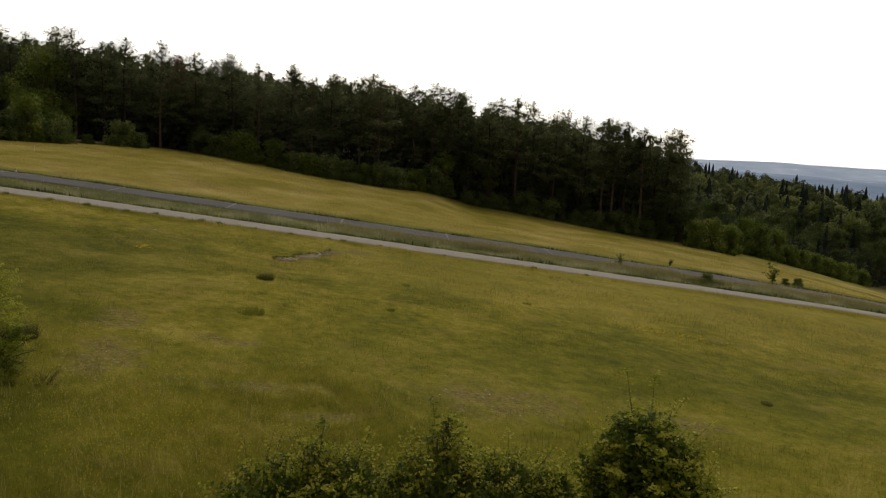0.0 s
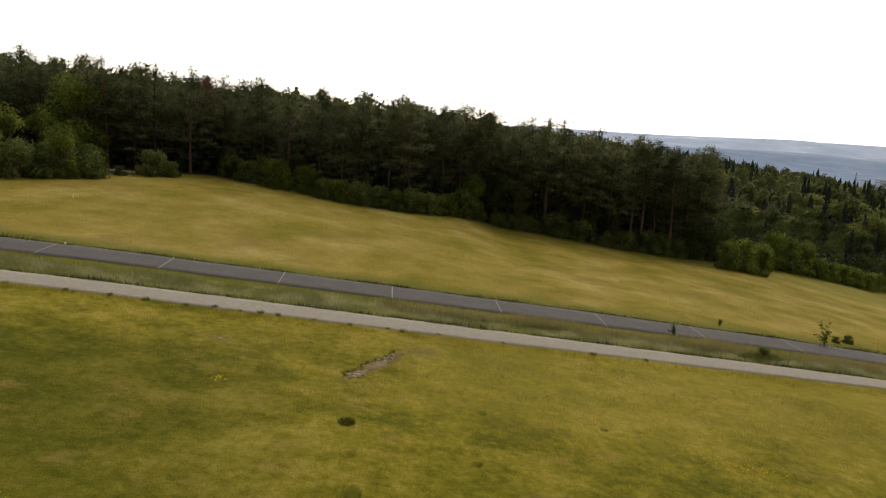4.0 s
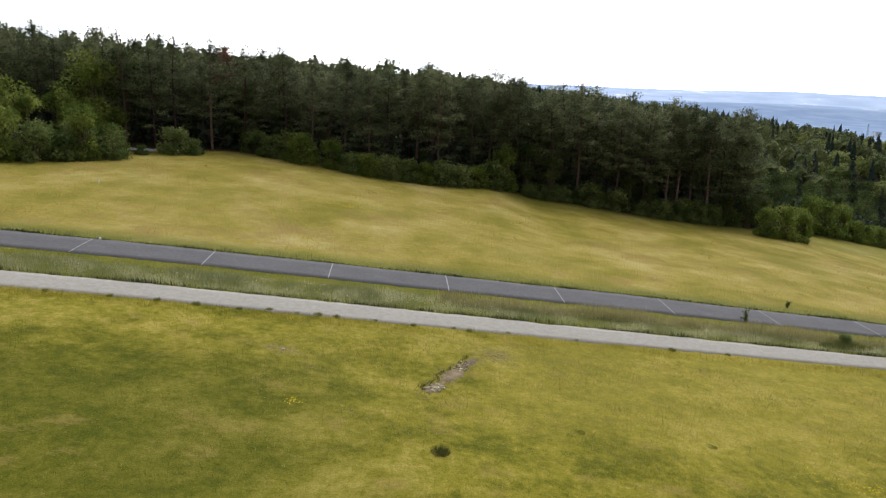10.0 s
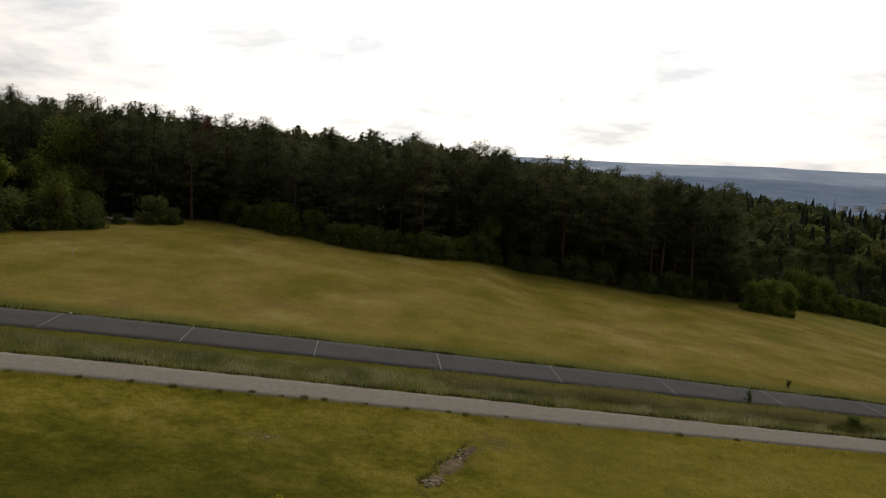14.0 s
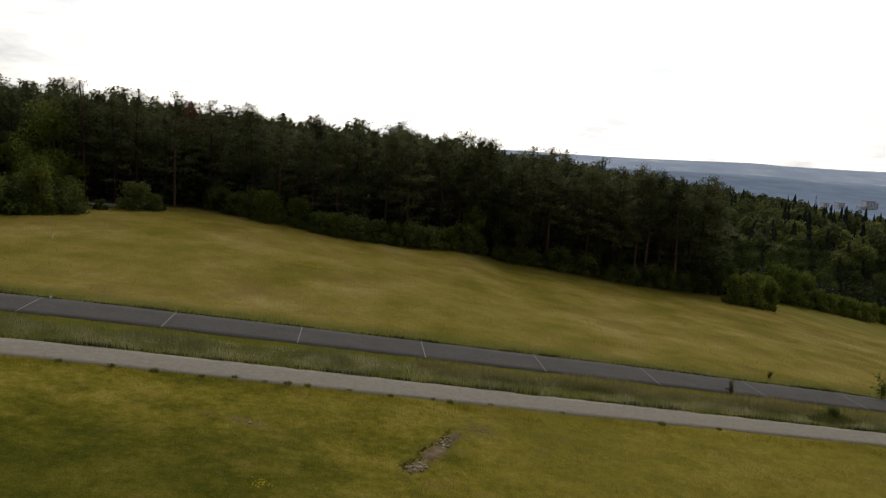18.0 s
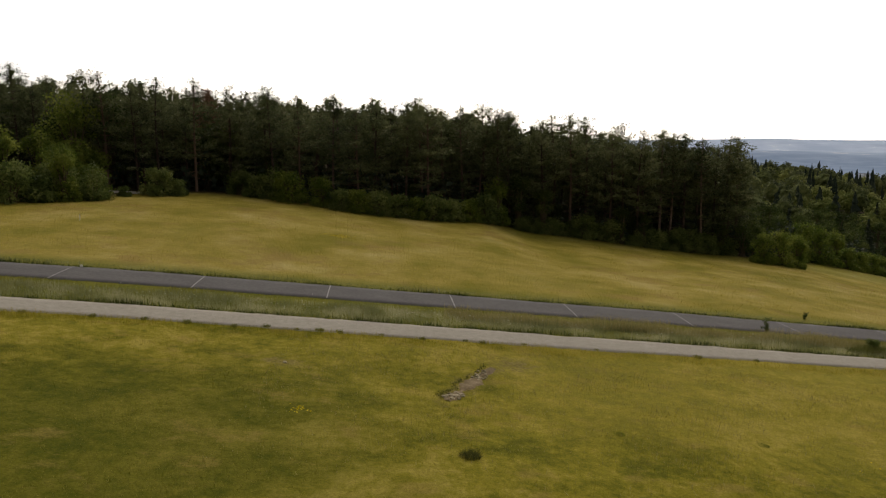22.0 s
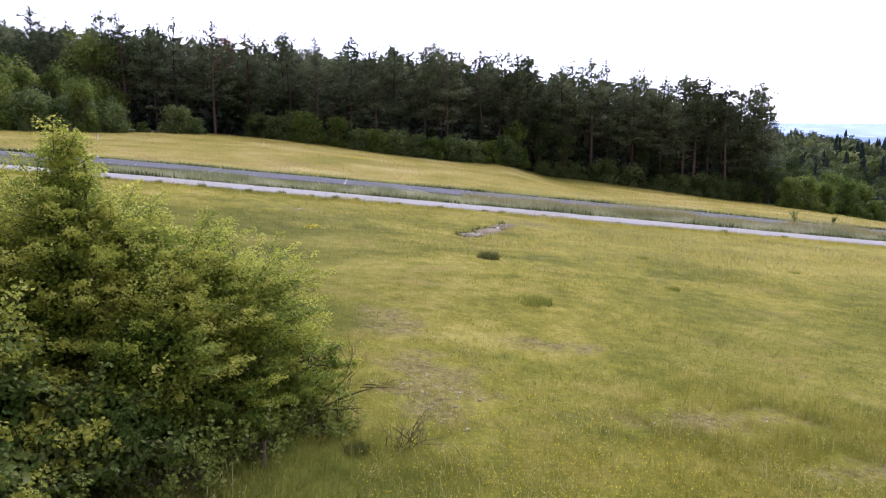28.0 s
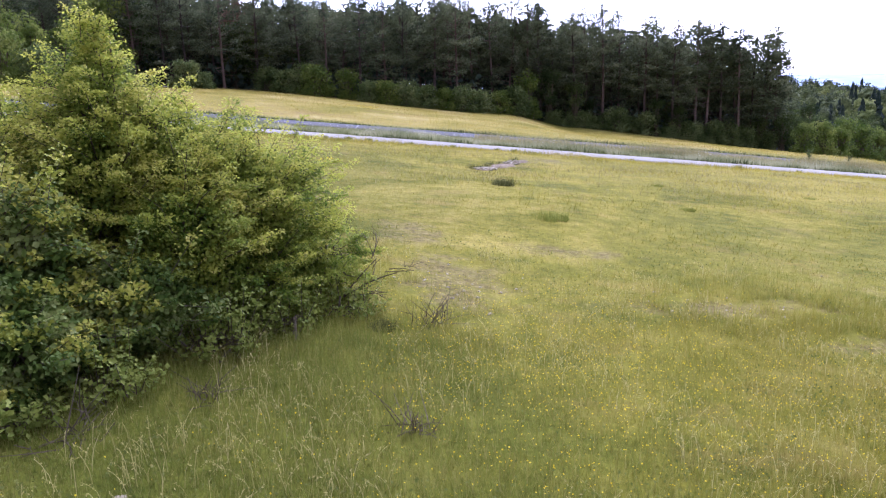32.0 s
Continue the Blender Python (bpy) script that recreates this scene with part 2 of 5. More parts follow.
def meadow_colour(nt, pos):
    """Grass colour by place: large patches, streaks along the road, small mottling; hay-yellow beyond the road. Returns the colour and the bare mask."""
    sep = nt.nodes.new("ShaderNodeSeparateXYZ")
    nt.links.new(pos, sep.inputs[0])
    w = n_math(nt, "SUBTRACT", sep.outputs[1], n_math(nt, "MULTIPLY", sep.outputs[0], SLANT))
    mp = nt.nodes.new("ShaderNodeMapping")
    mp.inputs["Rotation"].default_value = (0, 0, -math.atan(SLANT))
    mp.inputs["Scale"].default_value = (0.62, 0.9, 1.0)
    nt.links.new(pos, mp.inputs[0])
    st = mp.outputs[0]
    a, b_, c = n_noise(nt, st, 0.11, 3), n_noise(nt, st, 0.55, 4, 0.6), n_noise(nt, pos, 3.2, 4, 0.65)
    e_ = n_noise(nt, pos, 1.25, 5, 0.68)
    f = n_math(nt, "ADD", n_math(nt, "MULTIPLY", a, 0.30), n_math(nt, "ADD", n_math(nt, "MULTIPLY", b_, 0.26), n_math(nt, "ADD", n_math(nt, "MULTIPLY", e_, 0.26), n_math(nt, "MULTIPLY", c, 0.26))))
    lush = n_math(nt, "MULTIPLY", n_map(nt, n_math(nt, "ADD", sep.outputs[0], n_math(nt, "MULTIPLY", b_, 9.0)), 8.0, -2.0), n_map(nt, n_math(nt, "ADD", w, n_math(nt, "MULTIPLY", b_, 8.0)), 33.0, 24.0))
    lush = n_math(nt, "MULTIPLY", lush, n_map(nt, w, 8.0, 13.0))
    by_bush = nt.nodes.new("ShaderNodeVectorMath")
    by_bush.operation = "DISTANCE"
    by_bush.inputs[1].default_value = (-3.4, 3.6, -0.3)
    nt.links.new(pos, by_bush.inputs[0])
    by_foot = n_map(nt, n_math(nt, "ADD", by_bush.outputs["Value"], n_math(nt, "MULTIPLY", b_, 2.0)), 6.4, 3.4)
    near = n_ramp(nt, f, [(0.40, (0.066, 0.076, 0.007)), (0.475, (0.126, 0.124, 0.011)), (0.55, (0.220, 0.193, 0.021)), (0.63, (0.325, 0.270, 0.058))])
    near = n_mix(nt, n_math(nt, "MULTIPLY", lush, 0.85), near, n_ramp(nt, f, [(0.38, (0.040, 0.054, 0.005)), (0.5, (0.076, 0.084, 0.008)), (0.64, (0.144, 0.134, 0.018))]))
    near = n_mix(nt, n_math(nt, "MULTIPLY", by_foot, 0.8), near, n_ramp(nt, f, [(0.38, (0.058, 0.076, 0.008)), (0.5, (0.098, 0.112, 0.014)), (0.64, (0.165, 0.160, 0.026))]))
    dry = n_math(nt, "MULTIPLY", n_map(nt, n_math(nt, "ADD", sep.outputs[0], n_math(nt, "MULTIPLY", b_, 8.0)), 4.0, 9.0), n_map(nt, n_math(nt, "ADD", w, n_math(nt, "MULTIPLY", a, 8.0)), 20.0, 27.0))
    moist = n_math(nt, "MULTIPLY", n_math(nt, "MULTIPLY", n_map(nt, sep.outputs[0], 0.5, 5.0), n_map(nt, w, 8.0, 11.0)), n_map(nt, n_math(nt, "ADD", w, n_math(nt, "MULTIPLY", b_, 8.0)), 24.0, 15.0))
    near = n_mix(nt, n_math(nt, "MULTIPLY", moist, 0.5), near, n_ramp(nt, f, [(0.40, (0.058, 0.072, 0.006)), (0.52, (0.108, 0.114, 0.010)), (0.64, (0.19, 0.172, 0.022))]))
    near = n_mix(nt, n_math(nt, "MULTIPLY", dry, 0.35), near, (0.275, 0.230, 0.040))
    near = n_mix(nt, n_map(nt, n_math(nt, "ADD", w, n_math(nt, "MULTIPLY", e_, 4.0)), 15.0, 9.0, 0.0, 0.32), near, (0.128, 0.138, 0.018))
    tan = n_math(nt, "MULTIPLY", n_map(nt, n_noise(nt, st, 0.8, 5, 0.7), 0.54, 0.68), 0.5)
    near = n_mix(nt, tan, near, (0.255, 0.190, 0.052))
    mp2 = nt.nodes.new("ShaderNodeMapping")
    mp2.inputs["Rotation"].default_value = (0, 0, -math.atan(SLANT))
    mp2.inputs["Scale"].default_value = (0.60, 0.52, 1.0)
    nt.links.new(pos, mp2.inputs[0])
    g = n_math(nt, "ADD", n_math(nt, "MULTIPLY", n_noise(nt, mp2.outputs[0], 0.30, 6, 0.62), 0.8), n_math(nt, "MULTIPLY", n_math(nt, "ADD", c, n_math(nt, "MULTIPLY", e_, 0.8)), 0.13))
    hay = n_ramp(nt, g, [(0.40, (0.180, 0.160, 0.022)), (0.47, (0.232, 0.194, 0.034)), (0.53, (0.280, 0.228, 0.050)), (0.60, (0.325, 0.264, 0.075)), (0.69, (0.40, 0.33, 0.125))])
    sorrel = n_map(nt, n_noise(nt, mp2.outputs[0], 0.28, 7, 0.72), 0.51, 0.66)
    hay = n_mix(nt, n_math(nt, "MULTIPLY", n_map(nt, n_noise(nt, pos, 0.12, 8, 0.74), 0.50, 0.66), 0.40), hay, (0.170, 0.165, 0.022))
    hay = n_mix(nt, n_math(nt, "MULTIPLY", sorrel, 0.75), hay, (0.235, 0.168, 0.052))
    olive = n_math(nt, "MULTIPLY", n_map(nt, n_math(nt, "SUBTRACT", n_math(nt, "ADD", sep.outputs[1], n_math(nt, "MULTIPLY", b_, 5.0)), n_math(nt, "MULTIPLY", sep.outputs[0], 0.3)), 76.0, 80.5), n_map(nt, sep.outputs[0], 3.0, 9.0))
    hay = n_mix(nt, n_math(nt, "MULTIPLY", olive, 0.6), hay, (0.150, 0.150, 0.020))
    wobble = n_math(nt, "ADD", w, n_math(nt, "MULTIPLY", b_, 3.0))
    far = n_map(nt, wobble, 40.0, 43.0)
    col = n_mix(nt, far, near, hay)
    verge = n_math(nt, "MULTIPLY", n_map(nt, w, 31.4, 32.2), n_map(nt, w, 42.5, 40.0))
    col = n_mix(nt, n_math(nt, "MULTIPLY", verge, 0.7), col, (0.115, 0.130, 0.022))
    bare = None
    rag = n_math(nt, "MULTIPLY", n_math(nt, "SUBTRACT", n_noise(nt, pos, 1.9, 6, 0.75), 0.5), 4.0)
    for x, y, rx, ry, turn in BARE:
        m = nt.nodes.new("ShaderNodeMapping")
        m.vector_type = "TEXTURE"
        m.inputs["Location"].default_value = (x, y, 0)
        m.inputs["Rotation"].default_value = (0, 0, radians(turn))
        m.inputs["Scale"].default_value = (rx, ry, 1000)
        nt.links.new(pos, m.inputs[0])
        ln = nt.nodes.new("ShaderNodeVectorMath")
        ln.operation = "LENGTH"
        nt.links.new(m.outputs[0], ln.inputs[0])
        k = n_map(nt, n_math(nt, "ADD", ln.outputs["Value"], rag), 1.2, 0.1)
        bare = k if bare is None else n_math(nt, "MAXIMUM", bare, k)
    return col, bare, f


def make_ground_mat():
    m, nt, b, out = mat_nodes("meadow_ground")
    pos = n_pos(nt)
    col, bare, f = meadow_colour(nt, pos)
    soil = n_ramp(nt, n_noise(nt, pos, 9.0, 6, 0.7), [(0.35, (0.098, 0.076, 0.024)), (0.5, (0.178, 0.142, 0.048)), (0.66, (0.285, 0.236, 0.095))])
    speck = n_map(nt, n_noise(nt, pos, 5.5, 6, 0.8), 0.34, 0.52)
    col = n_mix(nt, n_math(nt, "MULTIPLY", n_math(nt, "MULTIPLY", bare, speck), 0.95), col, soil)
    fine = n_noise(nt, pos, 15.0, 6, 0.75)
    col = n_mix(nt, 0.55, col, n_ramp(nt, fine, [(0.3, (0.30, 0.32, 0.30)), (0.5, (0.95, 0.95, 0.95)), (0.7, (1.6, 1.55, 1.5))]), "MULTIPLY")
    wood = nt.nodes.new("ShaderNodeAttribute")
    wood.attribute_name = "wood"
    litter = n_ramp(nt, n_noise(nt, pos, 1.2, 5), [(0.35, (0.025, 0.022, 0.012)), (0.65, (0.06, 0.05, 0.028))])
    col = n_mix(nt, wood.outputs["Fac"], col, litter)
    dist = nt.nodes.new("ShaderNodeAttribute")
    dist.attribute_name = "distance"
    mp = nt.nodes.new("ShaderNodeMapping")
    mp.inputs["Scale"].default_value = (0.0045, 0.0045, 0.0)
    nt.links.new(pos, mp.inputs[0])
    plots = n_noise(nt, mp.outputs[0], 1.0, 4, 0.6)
    # blue haze of distance mixed into the middle and far land colours
    hazed_far = n_ramp(nt, plots, [(0.40, (0.36, 0.46, 0.62)), (0.56, (0.43, 0.53, 0.69)), (0.64, (0.48, 0.58, 0.72)), (0.67, (0.82, 0.85, 0.88))])
    hazed_mid = n_ramp(nt, n_noise(nt, pos, 0.012, 6), [(0.38, (0.180, 0.262, 0.390)), (0.52, (0.205, 0.288, 0.420)), (0.62, (0.235, 0.318, 0.45))])
    cd = n_mix(nt, n_map(nt, dist.outputs["Fac"], 0.62, 0.78), hazed_mid, hazed_far)
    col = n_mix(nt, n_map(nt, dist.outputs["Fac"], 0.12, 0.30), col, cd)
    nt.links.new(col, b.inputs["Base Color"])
    n_bump(nt, b, fine, 0.5, 0.05)
    b.inputs["Specular IOR Level"].default_value = 0.02
    return m


def make_leaf_mat(name, dark, mid, light, trans=0.35, rough=0.6, patch=False, patch_scale=0.09, clump=0.0):
    """Leaves: colour varies leaf by leaf and tree by tree; some light comes through."""
    m, nt, b, out = mat_nodes(name)
    geo = nt.nodes.new("ShaderNodeNewGeometry")
    info = nt.nodes.new("ShaderNodeObjectInfo")
    r = n_math(nt, "ADD", n_math(nt, "MULTIPLY", geo.outputs["Random Per Island"], 0.5), n_math(nt, "MULTIPLY", info.outputs["Random"], 0.5))
    if patch:
        r = n_math(nt, "ADD", n_math(nt, "MULTIPLY", geo.outputs["Random Per Island"], 0.45), n_map(nt, n_noise(nt, geo.outputs["Position"], patch_scale, 3), 0.3, 0.7, 0.0, 0.55))
    if clump:      # whole sprays lighter or darker, tree by tree
        spray = n_map(nt, n_noise(nt, geo.outputs["Position"], clump, 2), 0.32, 0.68, 0.0, 0.5)
        r = n_math(nt, "ADD", spray, n_math(nt, "ADD", n_math(nt, "MULTIPLY", geo.outputs["Random Per Island"], 0.18), n_math(nt, "MULTIPLY", info.outputs["Random"], 0.32)))
    col = n_ramp(nt, r, [(0.1, dark), (0.5, mid), (0.92, light)])
    nt.links.new(col, b.inputs["Base Color"])
    b.inputs["Roughness"].default_value = rough
    b.inputs["Specular IOR Level"].default_value = 0.08
    tr = nt.nodes.new("ShaderNodeBsdfTranslucent")
    nt.links.new(col, tr.inputs[0])
    mx = nt.nodes.new("ShaderNodeMixShader")
    mx.inputs[0].default_value = trans
    nt.links.new(b.outputs[0], mx.inputs[1])
    nt.links.new(tr.outputs[0], mx.inputs[2])
    nt.links.new(mx.outputs[0], out.inputs[0])
    return m


def make_crown_mat(name, dark, mid, light):
    """Crowns seen from afar: clumps of leaves as mottling and relief, crown by crown lighter or darker."""
    m, nt, b, out = mat_nodes(name)
    geo = nt.nodes.new("ShaderNodeNewGeometry")
    pos = geo.outputs["Position"]
    fine, mid_n = n_noise(nt, pos, 1.7, 5, 0.7), n_noise(nt, pos, 0.035, 3)
    r = n_math(nt, "ADD", n_math(nt, "MULTIPLY", geo.outputs["Random Per Island"], 0.30), n_math(nt, "ADD", n_map(nt, fine, 0.34, 0.66, 0.0, 0.45), n_map(nt, mid_n, 0.3, 0.7, 0.0, 0.25)))
    nt.links.new(n_ramp(nt, r, [(0.15, dark), (0.5, mid), (0.9, light)]), b.inputs["Base Color"])
    b.inputs["Specular IOR Level"].default_value = 0.05
    n_bump(nt, b, fine, 0.8, 0.25)
    return m


def make_grass_mat(name, tip=(0.42, 0.36, 0.15), tipw=0.4, trans=0.45, lift=1.35, green=0.5, pale=0.0):
    """Blades take the meadow's colour where they stand, blade by blade drier or greener."""
    m, nt, b, out = mat_nodes(name)
    geo = nt.nodes.new("ShaderNodeNewGeometry")
    col, bare, f = meadow_colour(nt, geo.outputs["Position"])
    r = geo.outputs["Random Per Island"]
    if pale:
        col = n_mix(nt, pale, col, (0.20, 0.185, 0.085))
    col = n_mix(nt, 1.0, col, (lift, lift, lift), "MULTIPLY")
    col = n_mix(nt, n_math(nt, "MULTIPLY", n_map(nt, r, 0.45, 1.0), tipw), col, tip)
    col = n_mix(nt, n_map(nt, r, 0.35, 0.0, 0.0, green), col, (0.15, 0.20, 0.035))
    nt.links.new(col, b.inputs["Base Color"])
    b.inputs["Specular IOR Level"].default_value = 0.02
    tr = nt.nodes.new("ShaderNodeBsdfTranslucent")
    nt.links.new(col, tr.inputs[0])
    mx = nt.nodes.new("ShaderNodeMixShader")
    mx.inputs[0].default_value = trans
    nt.links.new(b.outputs[0], mx.inputs[1])
    nt.links.new(tr.outputs[0], mx.inputs[2])
    nt.links.new(mx.outputs[0], out.inputs[0])
    return m


def make_plain(name, stops, scale, detail=5, rough=0.85, bump=0.3, bdist=0.02, rnd=0.0, spec=0.2):
    """A mottled surface: colour stops over noise, with relief, and piece by piece lighter or darker."""
    m, nt, b, out = mat_nodes(name)
    pos = n_pos(nt)
    a = n_noise(nt, pos, scale, detail, 0.65)
    c = n_noise(nt, pos, scale * 0.13, 3)
    f = n_math(nt, "ADD", n_math(nt, "MULTIPLY", a, 0.65), n_math(nt, "MULTIPLY", c, 0.35))
    if rnd:
        info = nt.nodes.new("ShaderNodeObjectInfo")
        f = n_math(nt, "ADD", f, n_math(nt, "MULTIPLY", n_math(nt, "SUBTRACT", info.outputs["Random"], 0.5), rnd))
    nt.links.new(n_ramp(nt, f, stops), b.inputs["Base Color"])
    b.inputs["Roughness"].default_value, b.inputs["Specular IOR Level"].default_value = rough, spec
    n_bump(nt, b, a, bump, bdist)
    return m


MAT_GROUND = make_ground_mat()
MAT_ASPHALT = make_plain("worn_asphalt", [(0.34, (0.095, 0.092, 0.092)), (0.5, (0.116, 0.113, 0.112)), (0.66, (0.140, 0.137, 0.134))], 6.0, 6, 0.9, 0.12, 0.006, spec=0.04)
MAT_GRAVEL = make_plain("pale_gravel", [(0.36, (0.25, 0.234, 0.198)), (0.5, (0.312, 0.293, 0.250)), (0.64, (0.375, 0.355, 0.310))], 30.0, 8, 0.95, 0.12, 0.006, spec=0.02)
MAT_LINE = make_plain("pale_joint_filler", [(0.3, (0.20, 0.195, 0.195)), (0.6, (0.34, 0.33, 0.33))], 5.0)
MAT_STONE = make_plain("limestone", [(0.3, (0.21, 0.175, 0.110)), (0.55, (0.36, 0.312, 0.205)), (0.7, (0.54, 0.485, 0.345))], 12.0, 6, 0.8, 0.5, 0.02, 0.3)
MAT_SOIL = make_plain("bare_soil", [(0.34, (0.095, 0.070, 0.036)), (0.5, (0.175, 0.130, 0.070)), (0.66, (0.29, 0.225, 0.14))], 5.0, 7, 0.95, 0.6, 0.03)
MAT_REDBARK = make_plain("red_pine_bark", [(0.3, (0.060, 0.044, 0.035)), (0.5, (0.135, 0.092, 0.070)), (0.7, (0.29, 0.205, 0.155))], 3.0, 6, 0.9, 0.6, 0.03, 0.35)
MAT_BARK = make_plain("pine_bark", [(0.3, (0.038, 0.028, 0.022)), (0.5, (0.078, 0.052, 0.039)), (0.7, (0.15, 0.098, 0.070))], 3.0, 6, 0.9, 0.6, 0.03, 0.35)
MAT_TWIG = make_plain("grey_twig", [(0.3, (0.052, 0.040, 0.022)), (0.7, (0.15, 0.118, 0.070))], 15.0)
MAT_PINE = make_leaf_mat("pine_needles", (0.033, 0.048, 0.022), (0.121, 0.142, 0.062), (0.268, 0.280, 0.138), 0.42, clump=0.75)
MAT_SPRUCE = make_leaf_mat("spruce_needles", (0.018, 0.030, 0.020), (0.036, 0.052, 0.032), (0.066, 0.085, 0.048), 0.15)
MAT_BROAD = make_leaf_mat("broad_leaves", (0.020, 0.036, 0.008), (0.054, 0.078, 0.018), (0.125, 0.150, 0.040), 0.4, clump=0.6)
MAT_BRIGHT = make_leaf_mat("fresh_leaves", (0.050, 0.085, 0.012), (0.130, 0.172, 0.028), (0.26, 0.29, 0.062), 0.45, clump=0.9)
MAT_SHRUB = make_leaf_mat("shrub_leaves", (0.048, 0.078, 0.019), (0.126, 0.165, 0.047), (0.25, 0.28, 0.092), 0.45, clump=0.8)
MAT_RUST = make_leaf_mat("dead_red_needles", (0.14, 0.070, 0.045), (0.23, 0.125, 0.080), (0.34, 0.20, 0.13), 0.3)
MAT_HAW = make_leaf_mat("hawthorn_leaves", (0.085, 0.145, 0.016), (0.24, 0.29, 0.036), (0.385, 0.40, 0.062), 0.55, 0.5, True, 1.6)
# young leaves, lightened further to paint light onto the bush tops
MAT_YOUNG_TOPLIT = make_leaf_mat("young_toplit_leaves", (0.275, 0.32, 0.036), (0.455, 0.47, 0.060), (0.61, 0.56, 0.122), 0.55, 0.5, True, 1.6)
MAT_CLOVER = make_leaf_mat("clover_leaves", (0.12, 0.14, 0.028), (0.20, 0.215, 0.048), (0.32, 0.32, 0.085), 0.5, 0.6)
MAT_BRAMBLE = make_leaf_mat("bramble_leaves", (0.048, 0.088, 0.012), (0.128, 0.178, 0.030), (0.31, 0.335, 0.10), 0.45, 0.5, True, 3.0)
MAT_FARPINE = make_crown_mat("far_pine_crowns", (0.030, 0.044, 0.016), (0.100, 0.122, 0.042), (0.205, 0.220, 0.080))
MAT_FARSPRUCE = make_crown_mat("far_spruce_crowns", (0.014, 0.024, 0.018), (0.034, 0.048, 0.034), (0.068, 0.085, 0.055))
MAT_FARBROAD = make_crown_mat("far_broadleaf_crowns", (0.040, 0.062, 0.014), (0.140, 0.168, 0.042), (0.30, 0.31, 0.10))
# far leaf colour raised so that the crowns look sunlit
MAT_FARLEAF = make_leaf_mat("sunlit_crown_leaves", (0.055, 0.080, 0.020), (0.155, 0.185, 0.055), (0.34, 0.36, 0.13), 0.4, clump=0.22)
MAT_GRASS = make_grass_mat("meadow_grass", (0.40, 0.335, 0.095), 0.5, green=0.14, pale=0.05)
MAT_ROUGH = make_grass_mat("rough_grass", (0.42, 0.37, 0.12), 0.45, pale=0.06)
MAT_HAY = make_grass_mat("hay_grass", (0.46, 0.375, 0.130), 0.4, 0.55, 1.45, 0.15)
MAT_TUSSOCK = make_leaf_mat("tussock_grass", (0.090, 0.110, 0.026), (0.155, 0.165, 0.042), (0.25, 0.235, 0.08), 0.4)
MAT_DARKTUFT = make_leaf_mat("dark_rush", (0.062, 0.072, 0.020), (0.115, 0.120, 0.034), (0.19, 0.175, 0.06), 0.4)
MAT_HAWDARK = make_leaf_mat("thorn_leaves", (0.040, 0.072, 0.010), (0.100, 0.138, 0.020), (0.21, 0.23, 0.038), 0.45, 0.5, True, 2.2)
# darker bushes' shoots, with toplight worked into the leaf colour too
MAT_YOUNGDARK_TOPLIT = make_leaf_mat("toplit_thorn_shoots", (0.20, 0.24, 0.025), (0.36, 0.37, 0.045), (0.52, 0.47, 0.09), 0.5, 0.5, True, 2.2)
MAT_LIGHTTUFT = make_leaf_mat("light_tussock", (0.13, 0.155, 0.022), (0.21, 0.23, 0.038), (0.32, 0.31, 0.075), 0.5)
MAT_VERGE = make_leaf_mat("verge_grass", (0.125, 0.142, 0.058), (0.245, 0.255, 0.118), (0.48, 0.46, 0.28), 0.55, 0.8, clump=0.55)
MAT_HERB = make_leaf_mat("nettle_leaves", (0.065, 0.105, 0.012), (0.14, 0.185, 0.024), (0.26, 0.29, 0.05), 0.45, 0.5)
MAT_STRAW = make_leaf_mat("dry_straw", (0.20, 0.175, 0.06), (0.34, 0.30, 0.12), (0.50, 0.44, 0.23), 0.4, 0.8)
MAT_STALK = make_leaf_mat("golden_stalks", (0.24, 0.21, 0.05), (0.36, 0.32, 0.09), (0.48, 0.42, 0.16), 0.4, 0.8)
MAT_FLOWER = make_leaf_mat("yellow_petals", (0.66, 0.46, 0.004), (0.76, 0.56, 0.006), (0.82, 0.64, 0.02), 0.2)
MAT_WHITEFL = make_leaf_mat("white_petals", (0.55, 0.55, 0.45), (0.70, 0.70, 0.62), (0.80, 0.80, 0.75), 0.2)
MAT_WALL = make_plain("pale_render_wall", [(0.3, (0.74, 0.75, 0.76)), (0.7, (0.86, 0.86, 0.86))], 0.2)
MAT_PANE = make_plain("dark_window_glass", [(0.3, (0.10, 0.12, 0.15)), (0.7, (0.16, 0.19, 0.22))], 0.3, 2, 0.2, 0.0)
MAT_STEEL = make_plain("grey_steel", [(0.3, (0.16, 0.19, 0.22)), (0.7, (0.22, 0.25, 0.28))], 0.5)
MAT_POST = make_plain("white_post_paint", [(0.3, (0.62, 0.61, 0.58)), (0.7, (0.80, 0.79, 0.76))], 8.0)


